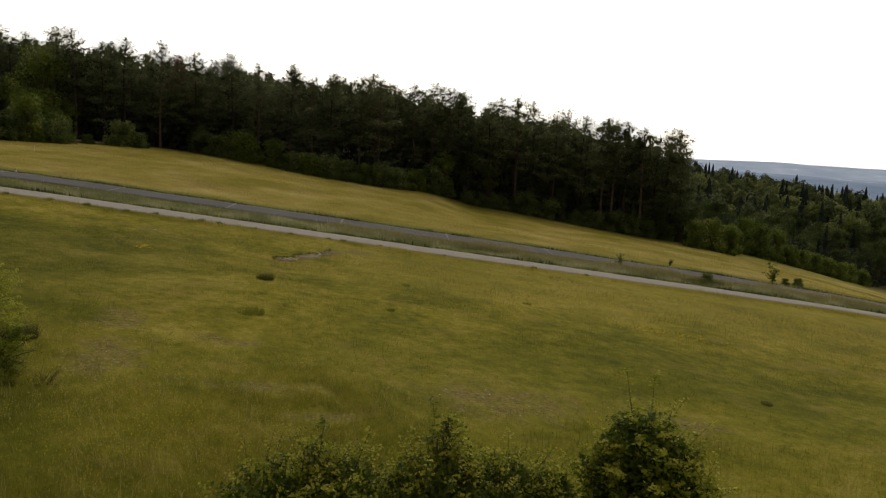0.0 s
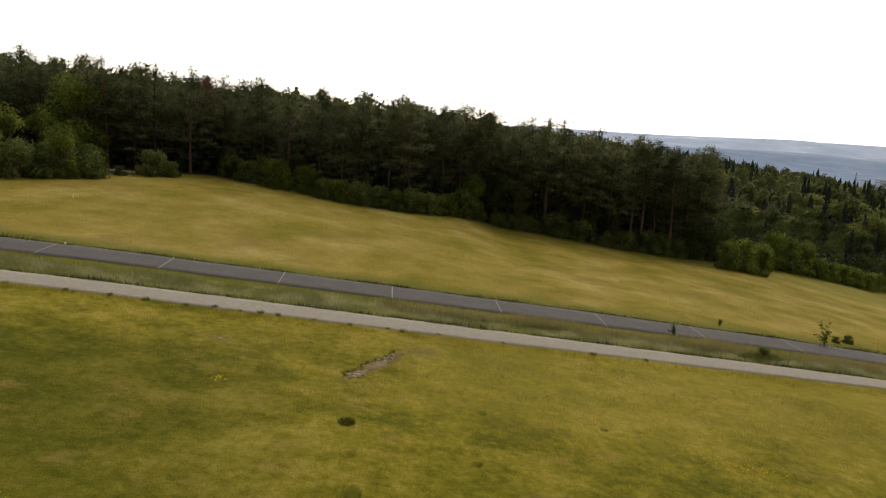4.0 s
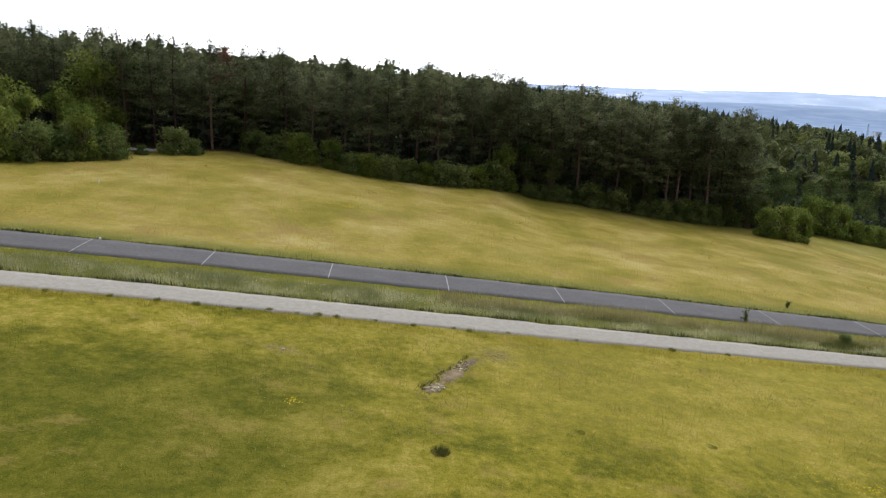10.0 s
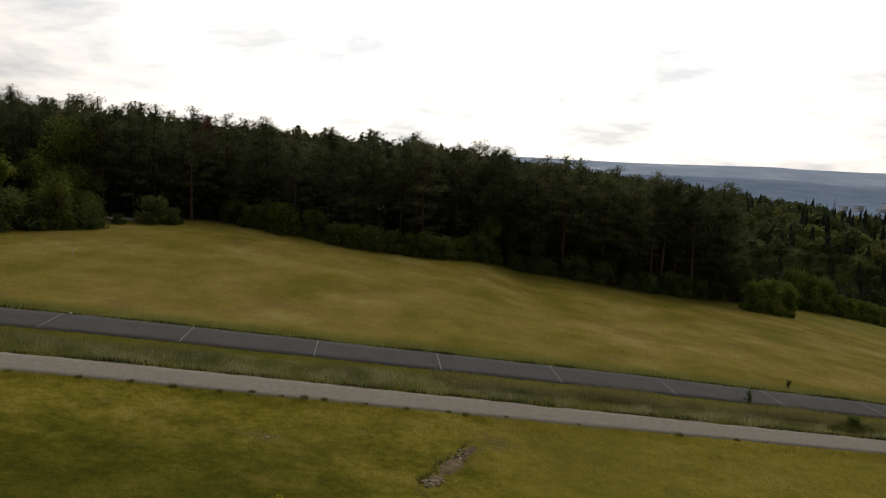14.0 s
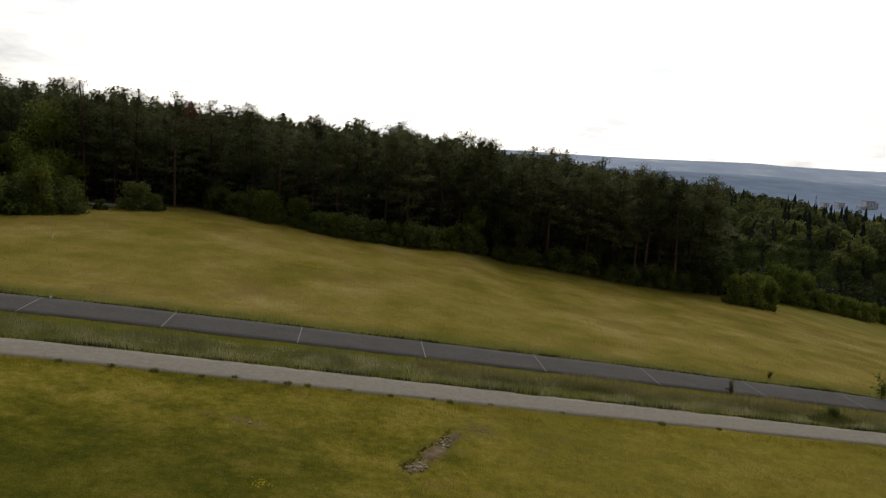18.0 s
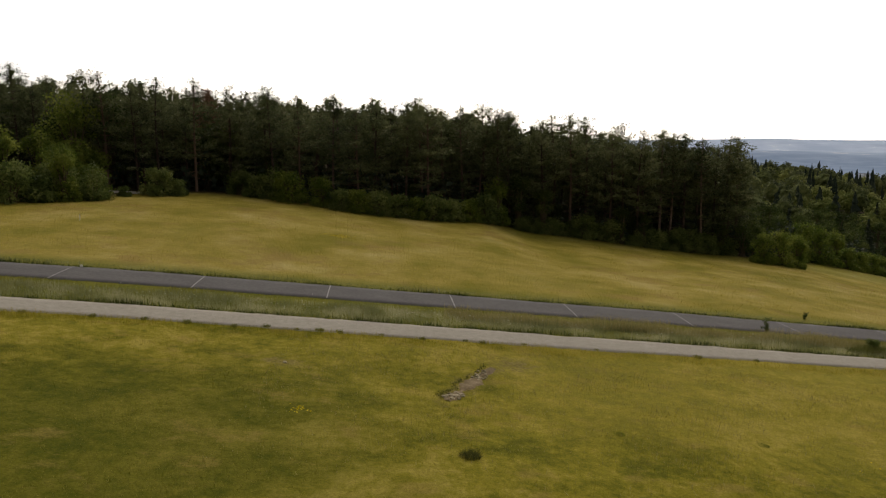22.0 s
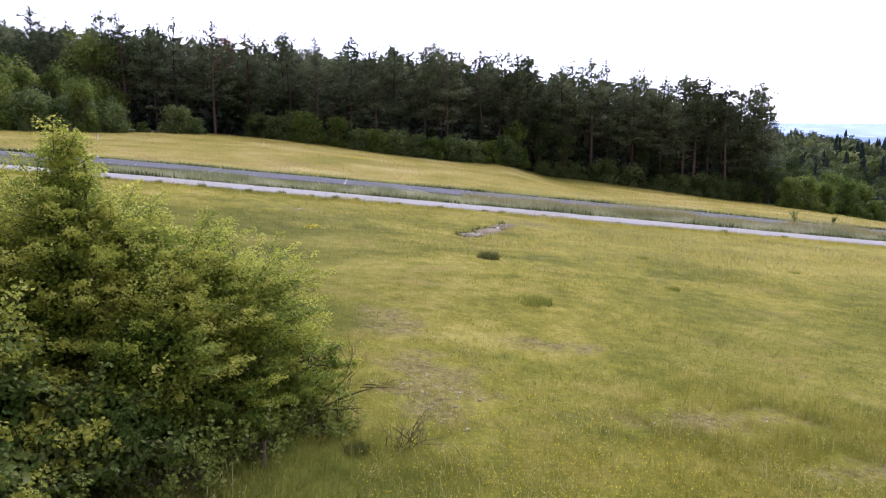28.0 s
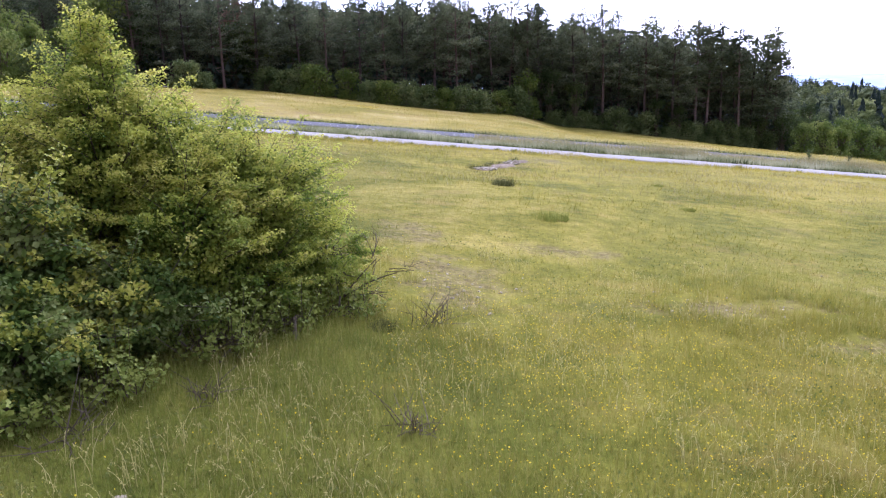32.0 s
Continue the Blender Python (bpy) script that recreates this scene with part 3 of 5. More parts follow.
# ---- ground, road, path ----
def make_ground():
    n, k = 270, 7.2
    u = np.linspace(-1, 1, n)
    xs = 3 + 4500 * np.sinh(k * u) / np.sinh(k)
    ys = 14 + 4500 * np.sinh(k * u) / np.sinh(k)
    X, Y = np.meshgrid(xs, ys)
    Z = land(X, Y)
    V = np.stack([X, Y, Z], -1).reshape(-1, 3)
    i = np.arange(n * n).reshape(n, n)
    F = np.stack([i[:-1, :-1], i[:-1, 1:], i[1:, 1:], i[1:, :-1]], -1).reshape(-1, 4)
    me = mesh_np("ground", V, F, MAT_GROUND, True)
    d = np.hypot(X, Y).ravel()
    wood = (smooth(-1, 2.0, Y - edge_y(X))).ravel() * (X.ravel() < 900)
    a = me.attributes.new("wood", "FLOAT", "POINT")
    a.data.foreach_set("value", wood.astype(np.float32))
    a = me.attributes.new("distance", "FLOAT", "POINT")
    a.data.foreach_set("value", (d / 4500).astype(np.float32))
    return tagged(new("ground", me), "sloping meadow of yellow-green grass running down to a hazy valley", "ground", kind="structure")


def strip(name, w0, w1, mat, label, lift=0.03, x0=-90.0, x1=95.0, step=1.0, ragged=0.05, seed=1, taper=0.0):
    """A band along the slope between two distances across, laid on the ground, with a worn edge and a side."""
    rng = np.random.default_rng(seed)
    xs = np.arange(x0, x1 + step, step / 2)
    cols = []
    ws = np.linspace(w0, w1, 6)
    for j, w in enumerate(ws):
        e = ragged * rng.normal(size=len(xs)) if j in (0, 5) else 0 * xs
        y = w + e + SLANT * xs + (taper * np.clip(xs, 0, 45) * (5 - j) / 5)
        camber = 0.02 * (1 - ((w - (w0 + w1) / 2) / ((w1 - w0) / 2)) ** 2)
        cols.append(np.stack([xs, y, land(xs, y) + lift + camber], -1))
    low = lambda c, s: np.stack([c[:, 0], c[:, 1] + s, c[:, 2] - 0.16], -1)
    cols = [low(cols[0], -0.03)] + cols + [low(cols[-1], 0.03)]
    V = np.stack(cols, 1)
    m, k = V.shape[:2]
    i = np.arange(m * k).reshape(m, k)
    F = np.stack([i[:-1, :-1], i[1:, :-1], i[1:, 1:], i[:-1, 1:]], -1).reshape(-1, 4)
    return tagged(new(name, mesh_np(name, V.reshape(-1, 3), F, mat, True)), label, name.replace("_", " "), kind="structure")


ground = make_ground()
ROAD0, ROAD1, GRAV0, GRAV1 = 36.10, 39.30, 29.90, 32.12
road = strip("road", ROAD0, ROAD1, MAT_ASPHALT, "narrow worn grey asphalt lane with pale cross joints", 0.025, ragged=0.05, seed=2)
gravel = strip("gravel_path", GRAV0, GRAV1, MAT_GRAVEL, "pale gravel footpath beside the asphalt lane", 0.022, ragged=0.045, seed=3, taper=0.012)


def joint_line(x_far, x_near):
    P = []
    for s in (-0.024, 0.024):
        for k in np.linspace(0, 1, 5):
            x = x_far + (x_near - x_far) * k + s
            w = ROAD1 - 0.05 - (ROAD1 - ROAD0 - 0.1) * k
            y = w + SLANT * x
            camber = 0.02 * (1 - ((w - (ROAD0 + ROAD1) / 2) / ((ROAD1 - ROAD0) / 2)) ** 2)
            P.append((x, y, ground_z(x, y) + 0.025 + camber + 0.008))
    F = [(i, i + 1, i + 6, i + 5) for i in range(4)]
    part("joint_line", mesh_np("joint_line", np.array(P), np.array(F), MAT_LINE), road)


for n in range(-9, 13):
    joint_line(-5.98 + 6.30 * n, -5.72 + 6.30 * n)


# ---- trees ----
def pine_meshes(seed, h, low=0.3, spread=2.1, mat=MAT_PINE, bark=MAT_BARK, m=44, leaf=0.21):
    """A Scots pine: bare lower trunk, limbs bending up, needles in flat sprays along the limbs with dark gaps between, dead limbs below."""
    rng = np.random.default_rng(seed)
    k = np.linspace(0, 1, 8)
    lean = rng.normal(0, 0.25, 2)
    path = np.stack([lean[0] * k**2 + 0.1 * np.sin(5 * k + seed), lean[1] * k**2, h * 0.97 * k], -1)
    pieces = [tube(path, 0.16 * (1 - 0.86 * k) * (h / 13) + 0.012, 7)]
    P = []
    nl = 34
    for i in range(nl):
        f = min(low + (0.975 - low) * (i / (nl - 1)) ** 0.9 + rng.normal(0, 0.012), 0.98)
        at = np.array([np.interp(f, k, path[:, j]) for j in range(3)])
        az = i * 2.4 + rng.normal(0, 0.5)
        g = (f - low) / (1 - low)
        ln = spread * (0.16 + 1.0 * (1 - g) ** 0.85) * (0.65 + 0.5 * min(1, g * 4)) * rng.uniform(0.5, 1.15)
        up = -0.02 + 0.62 * g + rng.normal(0, 0.10)
        way = np.array([math.cos(az), math.sin(az), up])
        s = np.linspace(0, 1, 4)[:, None]
        limb = at + way * ln * s + np.array([0, 0, 0.22]) * ln * s**2
        pieces.append(tube(limb, 0.038 * (1 - 0.8 * s[:, 0]), 3))
        flat = np.array([-way[1], way[0], 0.0])
        for j in range(1 + int(ln * 1.5)):
            q = 1.0 - 0.62 * (j / (1 + int(ln * 1.5))) + rng.normal(0, 0.05)
            c = at + way * ln * q + np.array([0, 0, 0.22]) * ln * q**2 + flat * rng.normal(0, 0.24) * ln
            r = (0.20 + 0.20 * (1 - g)) * rng.uniform(0.7, 1.35)
            P.append(c + rng.normal(size=(m, 3)) * np.array([r, r, 0.07 + 0.09 * g]))
    q = rng.random((210, 1)) ** 0.8      # dense pointed tip
    P.append(path[-1] + np.array([0, 0, 0.30]) - np.array([0, 0, 2.1]) * q + rng.normal(size=(210, 3)) * np.array([0.42, 0.42, 0.06]) * (0.14 + q))
    for i in range(16):      # dead limbs under the crown
        f = rng.uniform(0.12, max(low + 0.12, 0.25))
        at = np.array([np.interp(f, k, path[:, j]) for j in range(3)])
        az = rng.uniform(0, 6.28)
        way = np.array([math.cos(az), math.sin(az), rng.uniform(-0.3, 0.15)]) * rng.uniform(0.6, 1.7)
        pieces.append(tube(np.stack([at, at + way * 0.5, at + way + [0, 0, 0.1]]), [0.032, 0.022, 0.008], 3))
    V, F = join(pieces)
    C = np.concatenate(P)
    return mesh_np("trunk", V, F, bark, True), mesh_np("crown", *cards(C, leaf * np.where(C[:, 2] > h * 0.93, 0.8, 1.0), rng, 0.55, 1.1), mat)


def spruce_meshes(seed, h, mat=MAT_SPRUCE):
    rng = np.random.default_rng(seed)
    V, F = tube([(0, 0, 0), (0.05, 0, h * 0.5), (0, 0, h)], [0.16, 0.09, 0.015], 6)
    P, O = [], []
    for i in range(34):
        f = 0.10 + 0.88 * i / 33
        r = (1 - f) ** 0.85 * h * 0.19 + 0.10
        for j in range(int(5 + 9 * (1 - f))):
            az = rng.uniform(0, 6.28)
            ln = r * rng.uniform(0.6, 1.15)
            q = rng.uniform(0.25, 1.0, 5)[:, None]
            way = np.array([math.cos(az), math.sin(az), -0.22])
            P.append(np.array([0, 0, f * h]) + way * ln * q + rng.normal(size=(5, 3)) * 0.09)
            O.append(np.repeat([way], 5, 0))
    C = np.concatenate(P)
    return mesh_np("trunk", V, F, MAT_BARK, True), mesh_np("crown", *cards(C, 0.40, rng, 0.5, 0.6, np.concatenate(O) * 0.4), mat)


def broad_meshes(seed, h, w, mat=MAT_BROAD, leaf=0.32, count=1500, low=0.16, lobes=11):
    """A round-crowned tree or tall shrub: leaning stems, lobes of leaves at several heights, gaps between them."""
    rng = np.random.default_rng(seed)
    pieces, P, O = [], [], []
    tot = 0
    items = []
    for i in range(lobes):
        f = low + (0.86 - low) * rng.random() ** 0.8
        az = i * 2.4 + rng.normal(0, 0.4)
        rr = w * 0.5 * rng.uniform(0.25, 0.72) * (1 - max(0, f - 0.45) * 1.1)
        r = w * rng.uniform(0.17, 0.27)
        c = np.array([math.cos(az) * rr, math.sin(az) * rr, h * f])
        items.append((c, np.array([r, r, r * rng.uniform(0.7, 1.05)])))
    items.append((np.array([0, 0, h * 0.80]), np.array([w * 0.2, w * 0.2, h * 0.2])))
    if low < 0.1:      # growth down to the ground
        for i in range(7):
            az, rr, r = i * 0.9 + rng.normal(0, 0.2), w * rng.uniform(0.26, 0.36), w * rng.uniform(0.14, 0.19)
            items.append((np.array([math.cos(az) * rr, math.sin(az) * rr, r * 0.7]), np.array([r, r, r])))
    for c, r in items:
        s = np.linspace(0, 1, 5)[:, None]
        base = np.array([rng.normal(0, 0.06 * w), rng.normal(0, 0.06 * w), 0.0])
        mid = np.array([c[0] * 0.3, c[1] * 0.3, c[2] * 0.55])
        path = base * (1 - s) ** 2 + 2 * mid * s * (1 - s) + c * s**2
        pieces.append(tube(path, (0.012 * h + 0.02) * (1 - 0.75 * s[:, 0]), 5))
        n = int(count / len(items))
        p, o = shell(rng, n, c, r, 0.55)
        p = p + rng.normal(size=p.shape) * 0.10 * r
        p[:, 2] = np.maximum(p[:, 2], 0.05)
        P.append(p), O.append(o)
    C, O = np.concatenate(P), np.concatenate(O)
    V, F = join(pieces)
    return mesh_np("stem", V, F, MAT_TWIG, True), mesh_np("crown", *cards(C, leaf, rng, 0.65, 0.35, O * 0.7), mat)


def plant(name, meshes, at, label, category, group, turn=0.0, scale=1.0, parts=("trunk", "crown")):
    ob = thing(name, at, label, category, group, turn=turn, scale=scale)
    for p, me in zip(parts, meshes):
        part(p, me, ob)
    return ob


rng = np.random.default_rng(7)
PINE_KINDS = [(11.4, 0.34, 2.2), (12.0, 0.42, 2.0), (10.8, 0.24, 2.4), (11.8, 0.52, 1.9), (11.0, 0.18, 2.6), (12.2, 0.38, 2.3), (10.2, 0.10, 2.5), (11.6, 0.30, 2.1)]
PINES = [pine_meshes(20 + i, h, lo, sp, MAT_PINE, MAT_REDBARK if i in (1, 3) else MAT_BARK) for i, (h, lo, sp) in enumerate(PINE_KINDS)]
BACK_PINES = [pine_meshes(40 + i, h, 0.42, sp, MAT_PINE, MAT_BARK, 15, 0.36) for i, (h, lo, sp) in enumerate(PINE_KINDS)]
SPRUCES = [spruce_meshes(60 + i, h) for i, h in enumerate((11.2, 9.6, 12.0))]
BROADS = [broad_meshes(70 + i, h, w, MAT_BROAD, 0.34, 1700, 0.14, 14) for i, (h, w) in enumerate(((9.0, 6.5), (8.0, 6.0), (10.5, 6.0)))]
RUSTY = pine_meshes(91, 11.2, 0.45, 1.7, MAT_RUST)
BROADS_FRESH = [broad_meshes(80, 9.0, 6.0, MAT_BRIGHT, 0.28, 4600, 0.10, 16)]


def in_wood(x, y, gap):
    return y > edge_y(x) + gap


LIKELY = "tall dark Scots pine with a bare reddish trunk"


def plant_pine(i, x, y, turn, sc, label=LIKELY, kinds=PINES):
    plant("pine_tree", kinds[i], (x, y, ground_z(x, y) - 0.08), label, "tree", "trees at the wood edge", turn, sc)


def tall_at(x, deep):
    """How tall the pines stand: taller towards the low end and at the front, where they get the light."""
    front = np.interp(x, [-52, -30, -20, -10, 4, 16, 38], [0.92, 1.02, 1.04, 1.11, 1.16, 1.28, 1.30])
    back = np.interp(x, [-30, -10, 4, 16, 38], [0.96, 1.0, 1.05, 1.13, 1.13])
    return float(front + (back - front) * min(1, deep * 2))


def plant_wood_edge():
    """The front of the wood, tree by tree."""
    # pines whose bare trunks stand out at the edge
    taken = []
    for i, x, y in ((3, -4.0, 83.2), (1, -12.0, 82.0), (0, 0.0, 86.0), (3, 2.2, 86.6), (5, 6.4, 87.6), (1, 7.7, 87.2), (5, 14.9, 88.0), (3, 26.4, 90.8), (1, 27.8, 91.2), (5, 29.3, 91.2), (3, 31.7, 91.8), (0, 19.8, 88.0)):
        plant_pine(i, x, y, x * 1.7, 0.92 * tall_at(x, 0), "Scots pine at the wood edge with a long bare reddish trunk")
        taken += [(x, y), (x + 0.3, y - 2.4)]
    count = 0
    tries = 0
    while count < 330 and tries < 20000:
        tries += 1
        x = rng.uniform(-66, 62)
        start = edge_y(x) + 2.2 if x > -27 else max(74.5, edge_y(x) + 2)
        y = start + 25 * rng.random() ** 1.3
        if x > 38 and (y < start + 9 or rng.random() < 0.5):
            continue
        if any((x - a) ** 2 + (y - b) ** 2 < 2.0**2 for a, b in taken):
            continue
        taken.append((x, y))
        count += 1
        z = ground_z(x, y) - 0.08
        deep = (y - start) / 25
        turn, sc = rng.uniform(0, 6.28), rng.uniform(0.84, 1.0) + 0.04 * min(1.0, deep * 1.6)
        roll = rng.random()
        if x < -24 and roll < 0.22 and y < start + 9:
            plant("broadleaf_tree", BROADS[count % 3], (x, y, z), "round-crowned leafy green tree at the edge of the wood", "tree", "trees at the wood edge", turn, sc)
        elif x > 38:
            plant("broadleaf_tree", BROADS[count % 3], (x, y, z), "leafy green tree low on the slope", "tree", "trees at the wood edge", turn, sc * 0.62)
        elif roll < 0.05:
            plant("spruce_tree", SPRUCES[count % 3], (x, y, z), "dark pointed spruce among the pines", "tree", "trees at the wood edge", turn, sc * 0.96)
        else:
            plant_pine((0, 2, 4, 5, 6, 7)[count % 6], x, y, turn, sc * tall_at(x, deep), kinds=PINES if deep < 0.35 else BACK_PINES)
    for i in range(22):       # young trees and leafy growth that close the edge down to the ground
        x = -22 + 58 * (i + rng.uniform(-0.3, 0.3)) / 21
        y = edge_y(x) + rng.uniform(2.5, 6.0)
        z = ground_z(x, y) - 0.08
        if i % 3 == 1:
            plant("broadleaf_tree", BROADS[i % 2], (x, y, z), "low leafy tree filling the edge of the wood", "tree", "trees at the wood edge", i * 1.3, rng.uniform(0.34, 0.5))
        else:
            plant("young_pine_tree", PINES[(6, 4, 2)[i % 3]], (x, y, z), "young pine leafy down to the ground at the wood edge", "tree", "trees at the wood edge", i * 2.1, rng.uniform(0.30, 0.50))
    for x, y, sc in ((8.6, 85.8, 0.62), (11.6, 86.2, 0.52), (20.8, 86.8, 0.44), (23.6, 87.4, 0.40), (34.6, 92.4, 0.52), (37.6, 93.4, 0.60), (40.2, 95.5, 0.55), (4.6, 85.2, 0.42), (-19.0, 82.6, 0.55)):
        plant("broadleaf_tree", BROADS[int(x) % 3], (x, y, ground_z(x, y) - 0.08), "dense dark-green leafy tree at the foot of the pines", "tree", "trees at the wood edge", x, sc)
    for i, x, y, sc in ((0, 35.4, 94.0, 1.28), (5, 37.4, 95.6, 1.24), (7, 38.8, 98.0, 1.2), (2, 33.6, 93.2, 1.26)):
        plant_pine(i, x, y, x, sc)
    for x, y, sc in ((-35.2, 72.6, 1.05), (-41.5, 66.5, 0.78), (-24.0, 84.5, 0.8)):
        plant("broadleaf_tree", BROADS_FRESH[0], (x, y, ground_z(x, y) - 0.08), "light-green leafy tree standing before the dark pines", "tree", "trees at the wood edge", x, sc)


plant_wood_edge()


def plant_low_wood():
    """Leafy trees on the falling ground beyond the bushes."""
    taken = []
    tries = 0
    while len(taken) < 112 and tries < 6000:
        tries += 1
        x, d = rng.uniform(38, 130), 38 * rng.random() ** 1.15 + 4
        y = edge_y(x) + d
        if x > 0.72 * y + 8 or any((x - a) ** 2 + (y - b) ** 2 < 3.6**2 for a, b in taken):
            continue
        taken.append((x, y))
        i = len(taken)
        if i % 13 == 0:
            plant("spruce_tree", SPRUCES[i % 3], (x, y, ground_z(x, y) - 0.1), "dark pointed spruce on the falling slope", "tree", "trees on the slope", i, rng.uniform(0.6, 0.75))
        else:
            plant("broadleaf_tree", BROADS[i % 3], (x, y, ground_z(x, y) - 0.1), "round leafy tree on the falling slope", "tree", "trees on the slope", i * 1.1, rng.uniform(0.60, 0.80) * (0.78 if d < 9 else 1.0))


plant_low_wood()
plant("dead_pine_tree", RUSTY, (-26.6, 86.0, ground_z(-26.6, 86.0)), "dying pine with rust-red needles at the skyline", "tree", "trees at the wood edge")


def far_wood(name, n, box, tall, wide, near, pointed, seed, mat, leaf_mat, label):
    """Woods behind, too many to count: rough lumpy or tiered crowns on the falling land."""
    r = np.random.default_rng(seed)
    x0, x1, y0, y1 = box
    at = []
    while len(at) < n:
        y = y0 + (y1 - y0) * r.random() ** near
        x = r.uniform(x0, x1)
        if abs(x) < 0.75 * y + 20 and in_wood(x, y, 22 if x < 40 else 34):
            at.append((x, y))
    at = np.array(at)
    if pointed:
        f = np.array([0.18, 0.42, 0.45, 0.64, 0.67, 0.82, 0.85, 0.97])
        rad = np.array([1.0, 0.62, 0.80, 0.42, 0.55, 0.24, 0.32, 0.06])
        seg = 7
    else:
        f = np.array([0.30, 0.45, 0.62, 0.78, 0.90, 0.965, 0.995])
        rad = np.array([0.55, 0.95, 1.03, 0.92, 0.68, 0.40, 0.16])
        seg = 10
    m = len(at)
    h = r.uniform(9.4, 12.2, m) * tall
    w = h * r.uniform(0.15, 0.24, m) * wide
    h = h * (1 - 0.20 * (1 - smooth(-45, -8, at[:, 0])))
    h = h * (1 - 0.34 * smooth(38, 58, at[:, 0]) * (1 - smooth(150, 240, at[:, 1])))
    a = np.linspace(0, 2 * np.pi, seg, endpoint=False)
    R = w[:, None, None] * rad[None, :, None] * np.exp(r.normal(0, 0.20 if pointed else 0.17, (m, len(f), seg)))
    A = a[None, None, :] + r.uniform(0, 6.28, (m, 1, 1)) + r.normal(0, 0.12, (m, len(f), seg))
    Z = h[:, None, None] * (f[None, :, None] + r.normal(0, 0.022 if pointed else 0.016, (m, len(f), seg)))
    g = land(at[:, 0], at[:, 1])
    V = np.stack([at[:, 0, None, None] + R * np.cos(A), at[:, 1, None, None] + R * np.sin(A), g[:, None, None] + Z], -1)
    k = len(f)
    away = np.hypot(at[:, 0], at[:, 1])
    edge = away < (460 if wide > 1.3 else 280)
    if not pointed:      # nearer crowns: a dark core within the leaves
        mid = np.stack([at[:, 0], at[:, 1], g + 0.62 * h], -1)[:, None, None]
        L = V.copy()
        V = np.where(edge[:, None, None, None], mid + (V - mid) * 0.80, V)
    V = np.concatenate([V.reshape(m, k * seg, 3), np.stack([at[:, 0], at[:, 1], g + h * np.where(edge, 0.9, 1.03 if pointed else 1.0)], -1)[:, None]], 1)
    T = []
    for i in range(k - 1):
        for j in range(seg):
            q = (j + 1) % seg
            T += [(i * seg + j, i * seg + q, (i + 1) * seg + q), (i * seg + j, (i + 1) * seg + q, (i + 1) * seg + j)]
    T += [((k - 1) * seg + j, (k - 1) * seg + (j + 1) % seg, k * seg) for j in range(seg)]
    T = np.array(T)
    F = (T[None] + (np.arange(m) * (k * seg + 1))[:, None, None]).reshape(-1, 3)
    ob = tagged(new(name, mesh_np(name, V.reshape(-1, 3), F, mat)), label, "woodland", kind="stuff")
    if not pointed:       # leaves that break the outline of the nearer crowns
        c = np.repeat(np.where(edge)[0], 280 if wide > 1.3 else 170)
        i, j = r.integers(0, k - 1, len(c)), r.integers(0, seg, len(c))
        u, v = r.random((len(c), 1)), r.random((len(c), 1))
        a0, a1 = L[c, i, j] * u + L[c, i, (j + 1) % seg] * (1 - u), L[c, i + 1, j] * u + L[c, i + 1, (j + 1) % seg] * (1 - u)
        C = a0 * v + a1 * (1 - v)
        C = mid[c, 0, 0] + (C - mid[c, 0, 0]) * r.uniform(0.78, 1.06, (len(c), 1)) + r.normal(size=(len(c), 3)) * 0.16
        part("leaves", mesh_np("leaves", *cards(C, 0.55 * np.clip(away[c] / 220, 1, 1.6), r, 0.65, 0.8), leaf_mat), ob)
    return ob


far_wood("pine_woodland", 2900, (-330, 420, 98, 640), 1.0, 1.15, 1.35, False, 11, MAT_FARPINE, MAT_PINE, "dense dark pine wood behind the front trees")
far_wood("broadleaf_woodland", 1300, (38, 430, 132, 560), 0.82, 1.5, 1.3, False, 12, MAT_FARBROAD, MAT_FARLEAF, "mixed leafy wood falling away into the valley")
far_wood("spruce_woodland", 2200, (-200, 420, 130, 620), 1.10, 0.58, 1.1, True, 13, MAT_FARSPRUCE, None, "scattered pointed spruces standing above the wood")


def undergrowth():
    """Brush and young trees, added to close the wood and block light between trunks."""
    r = np.random.default_rng(31)
    n = 34000
    x = r.uniform(-70, 95, n)
    y = np.maximum(edge_y(x), np.where(x < -27, 73.0, 0)) + 2.0 + 42 * r.random(n)
    hh = 4.0 * (0.5 + 0.5 * np.sin(x * 0.7 + 2 * np.sin(y * 0.4))) + 0.6
    P = np.stack([x, y, land(x, y) + hh * r.random(n) ** 1.3], -1)
    V, F = cards(P, 0.75, r, 0.6, 0.4)
    tagged(new("undergrowth", mesh_np("undergrowth", V, F, MAT_SPRUCE)), "dark brush and young growth added to block light between the trunks", "undergrowth", kind="stuff")


undergrowth()


# ---- shrubs along the wood ----
SHRUBS = [broad_meshes(110 + i, h, w, MAT_SHRUB, 0.21, 2500, 0.04, 11) for i, (h, w) in enumerate(((2.6, 3.6), (2.1, 3.2), (3.2, 3.4)))]
FRESH = [broad_meshes(120 + i, h, w, MAT_BRIGHT, 0.19, 3000, 0.03, 13) for i, (h, w) in enumerate(((3.4, 3.4), (4.2, 2.6), (2.4, 3.4)))]


def shrub(kind, i, x, y, s, label, name="shrub"):
    plant(name, (SHRUBS if kind == "s" else FRESH)[i % 3], (x, y, ground_z(x, y) - 0.05), label, "shrub", "shrubs along the wood edge",
          rng.uniform(0, 6.28), s, ("stem", "crown"))


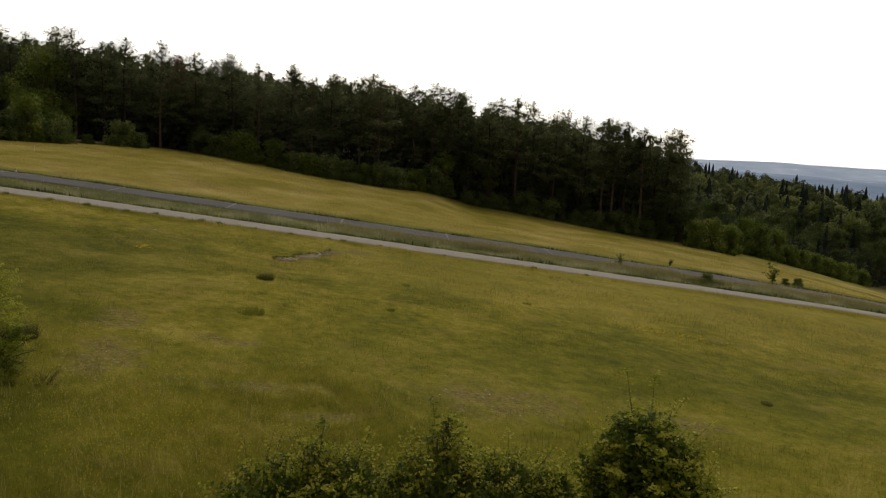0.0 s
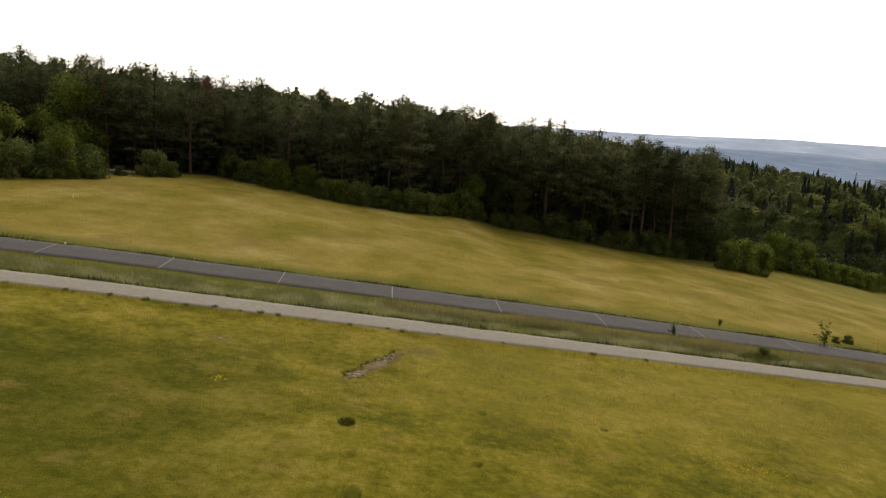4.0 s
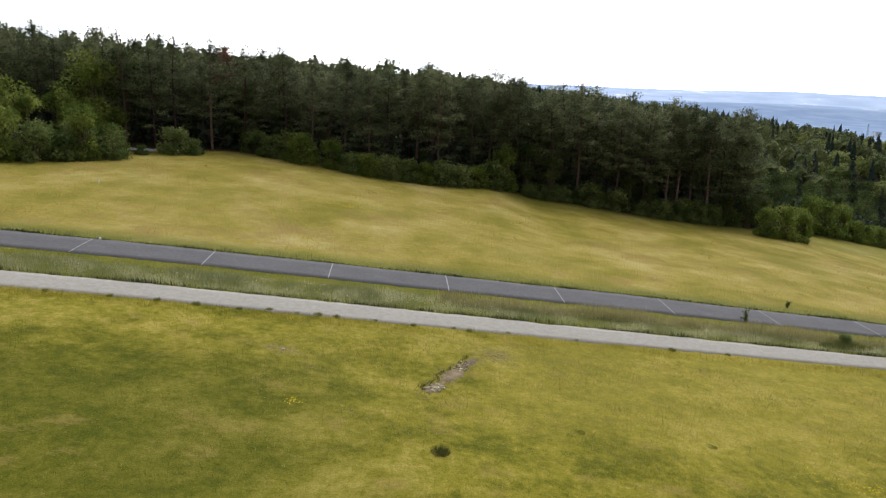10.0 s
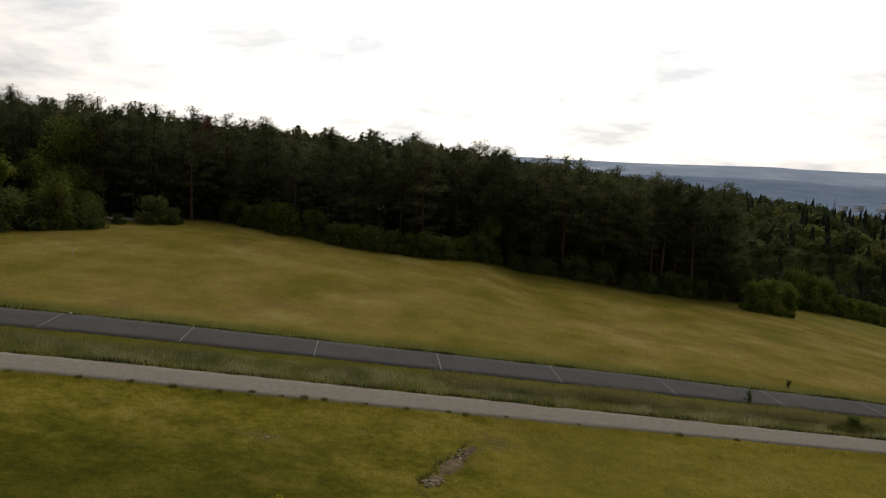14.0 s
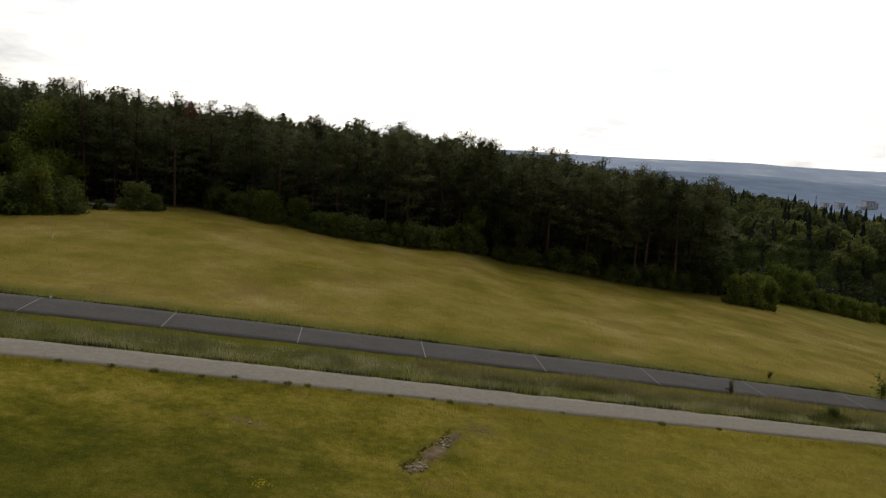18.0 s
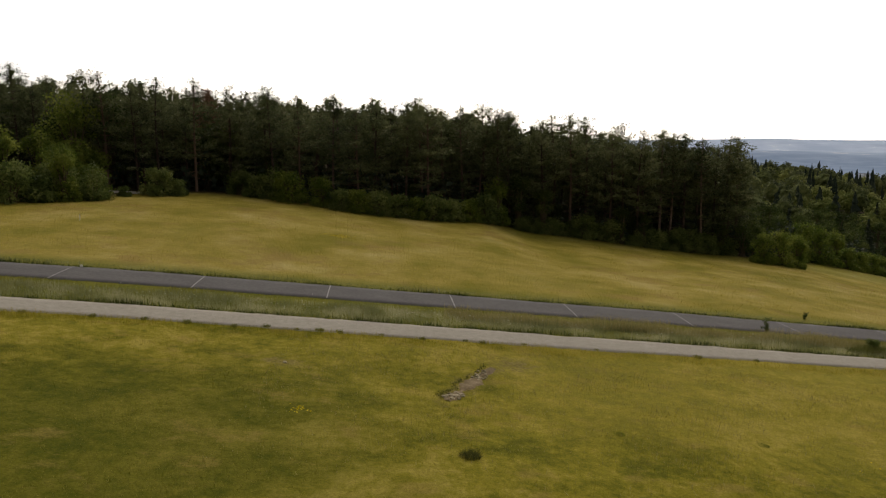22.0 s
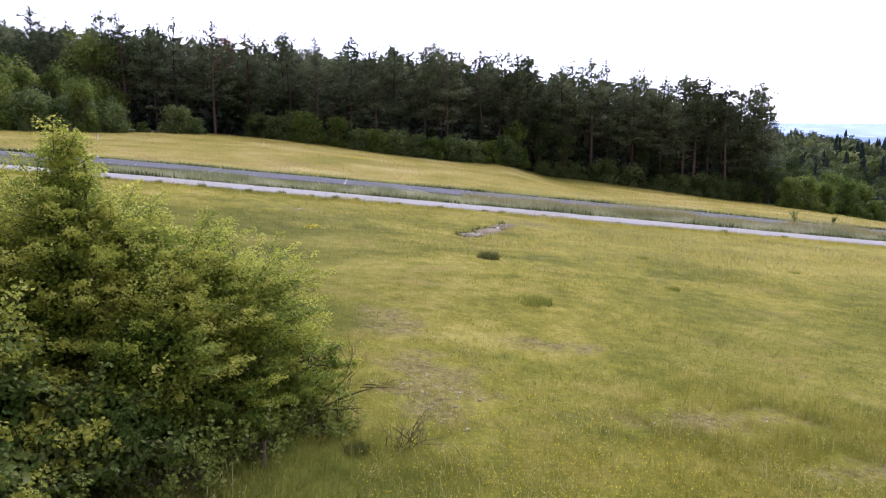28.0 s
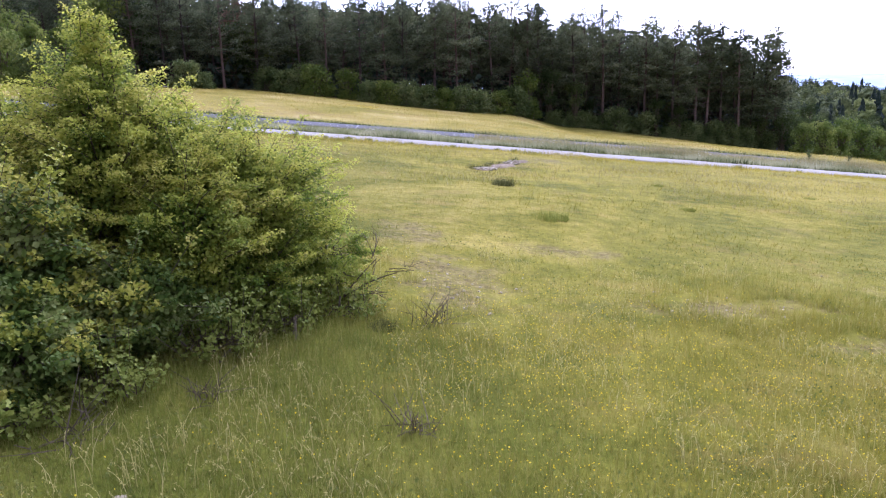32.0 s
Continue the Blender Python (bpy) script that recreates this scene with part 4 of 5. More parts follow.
def plant_shrubs():
    # dark thicket where the track enters the wood
    for i, (x, y, s) in enumerate([(-34.2, 59.5, 1.25), (-31.6, 62.5, 1.2), (-30.2, 64.6, 1.0), (-36.5, 58.0, 1.3), (-39.5, 57, 1.4), (-43, 56, 1.4), (-33, 64, 1.2), (-33.0, 61.0, 1.0)]):
        shrub("f" if i in (1, 3, 5) else "s", i, x, y, s, "dark rounded thicket bush beside the track into the wood")
    for i, (x, y, s) in enumerate([(-34.0, 67.0, 1.35), (-37.5, 64, 1.5), (-32.0, 68.0, 1.15), (-40.5, 62, 1.5), (-37, 69, 1.5)]):
        shrub("f", i, x, y, s, "tall fresh-green bush behind the thicket")
    for x, y, s in ((-27.3, 71.8, 1.2), (-25.8, 72.6, 0.75), (-29.3, 68.8, 0.45)):
        shrub("s", 1, x, y, s, "low spreading dark-green bush on the meadow's crest beside the track")
    shrub("f", 2, -15.9, 77.3, 1.35, "round light-green bush standing out of the wood edge")
    for i, (x, y, s) in enumerate([(-21.5, 82.0, 0.8), (-19.3, 81.0, 0.95), (-17.9, 81.4, 0.9), (-12.5, 79.5, 0.8), (-10.4, 78.8, 0.85), (-8.6, 78.5, 0.85), (-6.6, 78.8, 0.8), (-4.8, 79.6, 0.9),
                                   (-2.9, 80, 0.8), (-1.0, 80.8, 0.85), (0.9, 81.8, 0.9), (2.8, 83.0, 0.85), (4.6, 84.6, 1.0), (6.2, 86.4, 1.1)]):
        shrub("f" if i in (3, 5, 8, 11, 13) else "s", i, x, y - 2.3, s * 1.2, "low green shrub in the hedge below the pines")
    for i in range(22):
        x = 8.5 + i * 1.32 + rng.normal(0, 0.3)
        shrub("s", i, x, edge_y(x) + 1.2 + rng.uniform(-0.3, 0.8), rng.uniform(0.55, 1.1), "dark undergrowth shrub at the foot of the pines")
    # fresh bushes at the low corner of the meadow
    for i, x, y, s in ((0, 37.8, 87.6, 1.1), (0, 40.6, 88.9, 1.25), (1, 43.0, 89.6, 1.0), (0, 46.0, 97.0, 1.2), (0, 50.3, 104.6, 1.65), (0, 53.6, 106.2, 1.6), (1, 57.2, 108.6, 1.35), (2, 60.0, 110.6, 1.3),
                       (2, 63.0, 112.6, 1.25), (2, 66.4, 115.4, 1.3), (2, 70.0, 118.2, 1.3), (2, 73.5, 120.6, 1.25), (2, 77.5, 125.5, 1.3), (2, 82.0, 129.0, 1.2)):
        shrub("f", i, x, y, s, "fresh light-green bush at the low corner of the meadow")


plant_shrubs()


# ---- saplings and tussocks ----
def sapling(name, x, y, h, seed, label, mat=MAT_SHRUB):
    r = np.random.default_rng(seed)
    pieces, P = [], []
    for i in range(7):
        az, t = r.uniform(0, 6.28), r.uniform(0.1, 0.5)
        top = np.array([math.cos(az) * h * t, math.sin(az) * h * t, h * r.uniform(0.35, 1.0)])
        s = np.linspace(0, 1, 5)[:, None]
        path = np.array([0, 0, h * 0.4]) * 2 * s * (1 - s) + top * s**2
        pieces.append(tube(path, 0.012 * (1 - 0.7 * s[:, 0]) * (0.6 + h * 0.3), 4))
        q = r.uniform(0.12, 1.0, 40)[:, None]
        P.append(np.array([0, 0, h * 0.4]) * 2 * q * (1 - q) + top * q**2 + r.normal(size=(40, 3)) * 0.07 * h * (1.1 - 0.6 * q))
    V, F = join(pieces)
    me = (mesh_np("stem", V, F, MAT_TWIG), mesh_np("crown", *cards(np.concatenate(P), 0.10 * h**0.5, r, 0.6, 0.3), mat))
    plant(name, me, (x, y, ground_z(x, y) - 0.02), label, "sapling", "saplings by the road", parts=("stem", "crown"))


sapling("sapling", 17.3, 38.6, 0.82, 1, "small dark sapling in the grass verge beside the lane")
sapling("sapling", 21.9, 44.0, 0.52, 2, "tiny bushy sapling at the far side of the lane", MAT_BROAD)
sapling("sapling", 28.6, 43.2, 1.75, 3, "dark open-branched sapling by the lane", MAT_HAWDARK)
for x, y, sc in ((31.6, 46.0, 0.26), (30.4, 45.3, 0.2), (21.9, 36.7, 0.30)):
    plant("low_bush", SHRUBS[1], (x, y, ground_z(x, y) - 0.02), "low green bush in the grass by the lane", "bush", "saplings by the road", x, sc, ("stem", "crown"))


def blades(P, h, w, r, lean=0.35, k=1):
    """Grass blades as slim triangles standing on the points P."""
    n = len(P)
    az, tilt = r.uniform(0, 6.28, n), np.abs(r.normal(0, lean, n))
    hh = h * r.uniform(0.55, 1.25, n)
    face = r.uniform(0, 6.28, n)
    side = np.stack([np.cos(face), np.sin(face), 0 * face], -1) * (w * r.uniform(0.6, 1.3, n))[:, None] * 0.5
    tip = P + np.stack([np.cos(az) * np.sin(tilt), np.sin(az) * np.sin(tilt), np.cos(tilt)], -1) * hh[:, None]
    V = np.stack([P - side, P + side, tip], 1).reshape(-1, 3)
    return V, np.arange(3 * n).reshape(n, 3)


def tussock_mesh(seed, w, h, n=700, mat=MAT_TUSSOCK):
    r = np.random.default_rng(seed)
    a, d = r.uniform(0, 6.28, n), np.sqrt(r.random(n)) * w * 0.5
    P = np.stack([d * np.cos(a), d * np.sin(a), np.full(n, -0.05)], -1)
    return mesh_np("tussock", *blades(P, h, 0.012 * (w + 0.4), r, 0.6), mat)


TUSSOCKS = [tussock_mesh(150 + i, w, h) for i, (w, h) in enumerate(((0.9, 0.22), (0.6, 0.26), (0.35, 0.22)))] + [tussock_mesh(155, 0.8, 0.34, 800, MAT_DARKTUFT), tussock_mesh(156, 0.9, 0.20, 700, MAT_LIGHTTUFT)]


def tussock(x, y, i, s=1.0, label="dark green grass tussock in the meadow"):
    ob = tagged(new("grass_tussock", TUSSOCKS[i]), label, "grass tussock", "tussocks in the meadow")
    ob.matrix_basis = Matrix.LocRotScale(Vector((x, y, ground_z(x, y))), Euler((0, 0, rng.uniform(0, 6.28))), Vector((s, s, s)))


for x, y, i, s in [(0.66, 18.15, 3, 0.7), (1.35, 13.55, 4, 0.9), (-2.3, 8.9, 3, 0.85), (-1.1, 6.3, 3, 0.35), (5.25, 20.9, 4, 0.4), (4.95, 16.7, 4, 0.45), (9.8, 21.3, 4, 0.4), (15.2, 12.3, 1, 0.5)]:
    tussock(x, y, i, s)
for x, s in ((-11.8, 0.8), (-10.2, 0.9), (-8.4, 0.7), (-7.2, 0.8), (-6.0, 0.6), (-5.1, 0.9), (-4.3, 0.8), (-2.6, 0.6), (-0.9, 0.7), (0.9, 0.6), (1.6, 0.8), (3.4, 0.6), (11.2, 0.9), (14.0, 0.7), (-13.7, 0.7), (-16.2, 0.8), (6.6, 0.5)):
    tussock(x, GRAV0 + SLANT * x + 0.05 + rng.normal(0, 0.08), 2, s, "small dark weed tuft at the edge of the gravel path")

for x, y, s in ((20.6, 36.0, 1.2), (21.2, 36.2, 1.6), (21.8, 36.3, 1.7), (22.4, 36.5, 1.6), (23.0, 36.6, 1.3), (21.6, 36.9, 1.5), (22.5, 37.1, 1.3)):
    tussock(x, y, 1, s, "tall green weed clump in the grass verge")


# ---- bushes close by ----
def lobe_bush(name, lobes, tips, leaf, mat, label, seed, young=None, per=64, spread=0.075, upright=0.3, flat=0.55, long=1.0):
    """A thorn bush: stems from the ground to leafy shoots that stand out of uneven lobes, over a dark leafy core. lobes: x, y, z, rx, ry, rz in metres."""
    r = np.random.default_rng(seed)
    x0, y0 = lobes[0][0], lobes[0][1]
    base = np.array([x0, y0, ground_z(x0, y0)])
    L = np.array(lobes, float)
    area = L[:, 3] * L[:, 4] + L[:, 4] * L[:, 5] + L[:, 3] * L[:, 5]
    pieces, P, O, Y, core = [], [], [], [], []
    for l, share in zip(L, area / area.sum()):
        c, rad = l[:3] - base, l[3:6]
        gl = ground_z(l[0], l[1]) - base[2]
        n = max(8, int(tips * share))
        d = r.normal(size=(n, 3))
        d /= np.linalg.norm(d, axis=1)[:, None]
        reach = 0.80 + 0.26 * r.random(n) ** 1.4 + 0.10 * np.sin(7 * d[:, 0] + seed) * np.sin(6 * d[:, 2] + 5 * d[:, 1])
        tip = c + d * rad * reach[:, None]
        # shoots that would end inside another lobe are left out
        inside = np.zeros(n, bool)
        for k in L:
            if not np.allclose(k, l):
                inside |= (((tip + base - k[:3]) / k[3:6]) ** 2).sum(1) < 0.62
        keep = ~inside & (tip[:, 2] > gl + 0.05)
        tip, d = tip[keep], d[keep]
        n = len(tip)
        ln = np.minimum(long * r.uniform(0.16, 0.36, n) + 0.35 * (r.random(n) < 0.16), 0.35 + 0.5 * rad.min())[:, None]
        way = d * [1, 1, 0.7] + np.array([0, 0, upright]) + r.normal(size=(n, 3)) * 0.25
        way /= np.linalg.norm(way, axis=1)[:, None]
        tip = tip + way * ln * (0.2 + 0.5 * (ln > 0.36))
        root = tip - way * ln
        for a, b in zip(root, tip):
            inner = c + (a - c) * 0.45
            pieces.append(tube(np.stack([inner, (inner + a) / 2 + [0, 0, 0.04], a, b]), [0.010, 0.008, 0.006, 0.002], 3))
        for a in c + r.normal(size=(max(3, int(9 * share * 6)), 3)) * rad * 0.3:
            st = np.array([c[0] + r.normal(0, 0.15), c[1] + r.normal(0, 0.15), gl - 0.05])
            pieces.append(tube(np.stack([st, (st + a) / 2 + r.normal(size=3) * 0.05, a]), [0.016, 0.013, 0.009], 5))
        # leaf rosettes along each shoot; upper outer ones lighter: young growth plus painted toplight
        q = r.random((n, per, 1)) ** 0.8
        off = r.normal(size=(n, per, 3)) * spread * (1.15 - 0.75 * q)
        off[:, :, 2] *= flat
        pts = root[:, None] + (tip - root)[:, None] * q + off
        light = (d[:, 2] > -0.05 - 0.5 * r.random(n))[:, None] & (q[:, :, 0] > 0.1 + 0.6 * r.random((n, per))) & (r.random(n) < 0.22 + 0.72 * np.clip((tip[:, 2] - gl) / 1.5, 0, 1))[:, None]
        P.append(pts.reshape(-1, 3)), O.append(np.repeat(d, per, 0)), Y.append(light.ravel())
        m = int(n * per * 0.55) if rad.min() > 0.42 else 0
        p, o = shell(r, m, c, rad * 0.86, 0.55)
        core.append(p[p[:, 2] > gl])
    V, F = join([(v, f) for v, f in pieces])
    C, O, Y, core = np.concatenate(P), np.concatenate(O), np.concatenate(Y), np.concatenate(core)
    ok = C[:, 2] + base[2] > land(C[:, 0] + base[0], C[:, 1] + base[1]) + 0.03
    C, O, Y = C[ok], O[ok], Y[ok]
    ob = thing(name, base, label, "bush", "thorn bushes by the clearing")
    part("stem", mesh_np("stem", V, F, MAT_TWIG), ob)
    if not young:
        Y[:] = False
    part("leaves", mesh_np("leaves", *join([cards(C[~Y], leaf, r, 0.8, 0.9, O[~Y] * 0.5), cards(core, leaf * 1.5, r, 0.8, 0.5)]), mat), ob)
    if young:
        part("young_foliage", mesh_np("young_foliage", *cards(C[Y], leaf * 0.95, r, 0.75, 0.9, O[Y] * 0.5), young), ob, "yellow-green young leaves, lightened as if lit from above")
    return ob


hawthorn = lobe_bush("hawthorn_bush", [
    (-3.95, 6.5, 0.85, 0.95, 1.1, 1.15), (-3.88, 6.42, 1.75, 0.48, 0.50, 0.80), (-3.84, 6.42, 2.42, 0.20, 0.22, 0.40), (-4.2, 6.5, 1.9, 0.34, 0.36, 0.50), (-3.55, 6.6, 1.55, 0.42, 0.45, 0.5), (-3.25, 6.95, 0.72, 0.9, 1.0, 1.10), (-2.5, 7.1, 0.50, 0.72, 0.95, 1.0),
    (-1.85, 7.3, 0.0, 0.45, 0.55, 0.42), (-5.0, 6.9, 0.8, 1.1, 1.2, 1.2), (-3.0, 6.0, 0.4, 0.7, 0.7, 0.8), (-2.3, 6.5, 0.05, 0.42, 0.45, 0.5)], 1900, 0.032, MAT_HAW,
    "large yellow-green hawthorn bush with a leafy spire beside the clearing", 200, MAT_YOUNG_TOPLIT, 175, 0.085, 0.16, 0.34, 1.35)
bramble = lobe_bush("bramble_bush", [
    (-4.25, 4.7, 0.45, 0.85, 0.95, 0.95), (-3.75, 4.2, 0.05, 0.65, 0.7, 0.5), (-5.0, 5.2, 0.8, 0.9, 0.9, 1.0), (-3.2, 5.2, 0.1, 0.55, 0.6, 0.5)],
    850, 0.047, MAT_BRAMBLE, "grey-green bramble thicket in front of the hawthorn", 201, MAT_YOUNGDARK_TOPLIT, 76, 0.085, 0.2)
herbs = lobe_bush("nettle_patch", [
    (-2.55, 5.3, -0.3, 0.5, 0.45, 0.30), (-3.1, 4.3, -0.3, 0.5, 0.45, 0.26), (-2.1, 6.0, -0.35, 0.5, 0.45, 0.26), (-1.55, 6.7, -0.42, 0.45, 0.4, 0.22), (-3.5, 3.6, -0.25, 0.4, 0.4, 0.20)],
    420, 0.045, MAT_HERB, "green nettles and tall herbs along the foot of the bushes", 204, None, 34, 0.06, 1.2)
herbs["kind"] = "stuff"
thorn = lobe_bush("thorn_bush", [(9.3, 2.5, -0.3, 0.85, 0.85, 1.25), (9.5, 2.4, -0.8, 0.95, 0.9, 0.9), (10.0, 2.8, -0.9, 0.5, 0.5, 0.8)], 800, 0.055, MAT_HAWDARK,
                  "dense dark-green thorn bush at the foot of the meadow", 202, MAT_YOUNGDARK_TOPLIT, 46)
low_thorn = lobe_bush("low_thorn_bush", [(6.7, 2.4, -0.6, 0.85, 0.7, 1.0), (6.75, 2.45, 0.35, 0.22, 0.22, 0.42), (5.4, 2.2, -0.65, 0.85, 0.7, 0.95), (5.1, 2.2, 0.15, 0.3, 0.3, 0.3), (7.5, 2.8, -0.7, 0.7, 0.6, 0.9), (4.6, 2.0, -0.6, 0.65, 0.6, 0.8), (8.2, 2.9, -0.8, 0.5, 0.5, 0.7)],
                      850, 0.052, MAT_HAWDARK, "low straggling thorn bush with yellow-green shoots", 203, MAT_YOUNGDARK_TOPLIT, 40, 0.085, 0.6)


def bare_branch():
    r = np.random.default_rng(33)
    st = np.array([0.0, 0.0, 0.0])
    pieces = []

    def grow(at, way, ln, rad, depth):
        s = np.linspace(0, 1, 5)[:, None]
        side = r.normal(size=3) * 0.15
        path = at + way * ln * s + side * ln * s * (1 - s) + np.array([0, 0, -0.12 * ln]) * s**2
        pieces.append(tube(path, rad * (1 - 0.6 * s[:, 0]), 5))
        if depth:
            for k in range(3):
                q = r.uniform(0.35, 0.95)
                w = way + r.normal(size=3) * 0.5
                grow(at + way * ln * q, w / np.linalg.norm(w), ln * r.uniform(0.35, 0.6), rad * 0.5, depth - 1)

    grow(st, np.array([0.85, -0.1, 0.50]), 0.75, 0.013, 2)
    grow(st, np.array([0.6, 0.2, 0.75]), 0.65, 0.011, 2)
    grow(st, np.array([0.95, -0.2, 0.25]), 0.55, 0.010, 2)
    V, F = join(pieces)
    ob = tagged(new("bare_branch", mesh_np("bare_branch", V, F, MAT_TWIG)), "bare dead thorny branch sticking out of the bush", "branch")
    ob.location = (-1.62, 7.0, ground_z(-1.62, 7.0) + 0.1)


bare_branch()


def dead_shrub(x, y, s, seed):
    """A low tangle of grey dead twigs."""
    r = np.random.default_rng(seed)
    pieces = []
    for i in range(26):
        az, el = r.uniform(0, 6.28), r.uniform(0.1, 1.2)
        way = np.array([math.cos(az) * math.cos(el), math.sin(az) * math.cos(el), math.sin(el)]) * s * r.uniform(0.4, 1.0)
        a = np.array([r.normal(0, 0.3 * s), r.normal(0, 0.3 * s), 0])
        bend = r.normal(size=3) * 0.16 * s
        pieces.append(tube(np.stack([a, a + way * 0.5 + bend, a + way + bend * 0.5]), [0.006, 0.005, 0.002], 3))
        pieces.append(tube(np.stack([a + way * 0.5 + bend, a + way * 0.8 + bend * 2, a + way + bend * 3]), [0.004, 0.003, 0.002], 3))
    V, F = join(pieces)
    ob = tagged(new("dead_shrub", mesh_np("dead_shrub", V, F, MAT_TWIG)), "small grey dead shrub in the rough grass", "shrub")
    ob.location = (x, y, ground_z(x, y))


for i, (x, y, s) in enumerate([(-2.95, 3.5, 0.34), (-2.3, 4.3, 0.25), (-0.6, 6.6, 0.34), (-0.62, 3.9, 0.22)]):
    dead_shrub(x, y, s, 300 + i)


# ---- stones ----
def stone_mesh(seed):
    r = np.random.default_rng(seed)
    bm = bmesh.new()
    bmesh.ops.create_icosphere(bm, subdivisions=2, radius=0.5)
    off = Vector(r.uniform(-9, 9, 3))
    for n in r.normal(size=(9, 3)):      # broken faces
        n = Vector(n).normalized()
        far = r.uniform(0.26, 0.42)
        for v in bm.verts:
            d = v.co.dot(n)
            if d > far:
                v.co -= n * (d - far)
    for v in bm.verts:
        k = 1 + 0.45 * noise.noise(v.co * 1.9 + off)
        v.co = Vector((v.co.x * k * 1.2, v.co.y * k * 0.9, v.co.z * k * 0.55))
    me = bpy.data.meshes.new("stone")
    bm.to_mesh(me)
    bm.free()
    me.materials.append(MAT_STONE)
    return me


STONES = [stone_mesh(400 + i) for i in range(4)]


def stone(x, y, s, label, group="stones in the washed-out hollow", lift=0.02):
    ob = tagged(new("stone", STONES[int(rng.integers(4))]), label, "stone", group)
    ob.matrix_basis = Matrix.LocRotScale(Vector((x, y, ground_z(x, y) + lift + 0.08 * s)), Euler((0, 0, rng.uniform(0, 6.28))), Vector((s, s, s)))


def washed_hollow():
    """A shallow trench of bare soil: a trodden bed, and along its upper side a ragged bank of turf, its shade put in as
    dark blades.
    """
    r = np.random.default_rng(77)
    q, c = np.linspace(0, 1, 30), np.linspace(-1, 1, 7)
    Q, C = np.meshgrid(q, c, indexing="ij")
    wide = 0.30 * (0.45 + 0.75 * np.sin(7.5 * q + 0.9) ** 2 + 0.18 * r.normal(size=30)) * np.sin(np.pi * np.clip(q, 0.04, 0.96)) ** 0.4
    X = 0.06 + 1.75 * Q + C * wide[:, None]
    Y = 22.8 + 3.9 * Q - 0.45 * C * wide[:, None]
    Z = land(X, Y) + 0.035 - 0.045 * np.abs(C) ** 3 + 0.012 * r.normal(size=X.shape)
    k = np.arange(210).reshape(30, 7)
    F = np.stack([k[:-1, :-1], k[1:, :-1], k[1:, 1:], k[:-1, 1:]], -1).reshape(-1, 4)
    ob = tagged(new("washed_out_hollow", mesh_np("washed_out_hollow", np.stack([X, Y, Z], -1).reshape(-1, 3), F[:, ::-1], MAT_SOIL, True)), "bare brown soil of a washed-out hollow in the meadow", "bare soil", kind="structure")
    n = 380
    q = r.random(n)
    x = 0.0 + 1.75 * q - np.interp(q, np.linspace(0, 1, 30), wide) - 0.10 * np.abs(r.normal(size=n))
    y = 22.8 + 3.9 * q + 0.10 + 0.06 * r.normal(size=n)
    P = np.stack([x, y, land(x, y)], -1)
    part("turf_bank", mesh_np("turf_bank", *blades(P, 0.11 + 0.06 * np.sin(14 * q), 0.02, r, 0.6), MAT_DARKTUFT), ob, "dark grass blades standing in for the shaded bank")


washed_hollow()
for i in range(52):
    q = 0.05 + 0.16 * rng.random() if i < 26 else 0.66 + 0.18 * rng.random() if i < 44 else rng.random()
    stone(0.06 + 1.75 * q + rng.normal(0, 0.13), 22.8 + 3.9 * q + rng.normal(0, 0.12), rng.uniform(0.08, 0.18), "pale limestone lying in a washed-out hollow of the meadow")
for x, y in ((-0.2, 7.45), (0.05, 7.2), (-0.5, 8.9), (0.2, 8.2), (-0.35, 7.9), (7.3, 9.0), (8.3, 9.6), (8.9, 9.4), (7.8, 8.8), (6.8, 9.5), (9.3, 9.9)):
    stone(x, y, rng.uniform(0.03, 0.075), "small pale stone on trodden bare soil", "stones on bare soil", 0.0)
for i in range(64):
    x0, y0, rx, ry = ((8.2, 9.6, 2.6, 1.4), (-0.3, 8.2, 0.9, 1.5), (3.2, 8.4, 1.4, 0.6))[i % 3]
    stone(x0 + rng.normal(0, 0.5) * rx, y0 + rng.normal(0, 0.5) * ry, rng.uniform(0.025, 0.06), "small pale stone on trodden bare soil", "stones on bare soil", 0.0)
stone(-2.28, 2.77, 0.08, "small white stone in the short grass", "stones on bare soil", 0.0)
stone(-5.6, 24.8, 0.16, "small pale stone on trodden bare soil", "stones on bare soil", 0.0)


def road_marker():
    """The small white block at the far edge of the lane."""
    bm = bmesh.new()
    bmesh.ops.create_cube(bm, size=1.0)
    for v in bm.verts:
        v.co = Vector((v.co.x * 0.12, v.co.y * 0.09, v.co.z * 0.10 + 0.05))
    bmesh.ops.bevel(bm, geom=bm.edges[:], offset=0.012, segments=2, affect="EDGES")
    me = bpy.data.meshes.new("marker_stone")
    bm.to_mesh(me)
    bm.free()
    me.materials.append(MAT_POST)
    ob = tagged(new("marker_stone", me), "small white marker stone at the lane's edge", "marker stone")
    y = ROAD1 - 0.1 + SLANT * -18.2
    ob.location = (-18.2, y, ground_z(-18.2, y) + 0.05)


road_marker()


def field_post(x, y):
    ob = thing("field_post", (x, y, ground_z(x, y) - 0.1), "thin white wooden post standing in the hay meadow", "post")
    part("shaft", mesh_np("shaft", *tube([(0, 0, 0), (0.01, 0, 0.3), (0.02, 0, 0.5)], [0.03, 0.03, 0.028], 8), MAT_POST), ob)
    part("cap", mesh_np("cap", *tube([(0.02, 0, 0.5), (0.02, 0, 0.52), (0.02, 0, 0.54)], [0.036, 0.034, 0.01], 8), MAT_STONE), ob)


field_post(-25.6, 52.2)


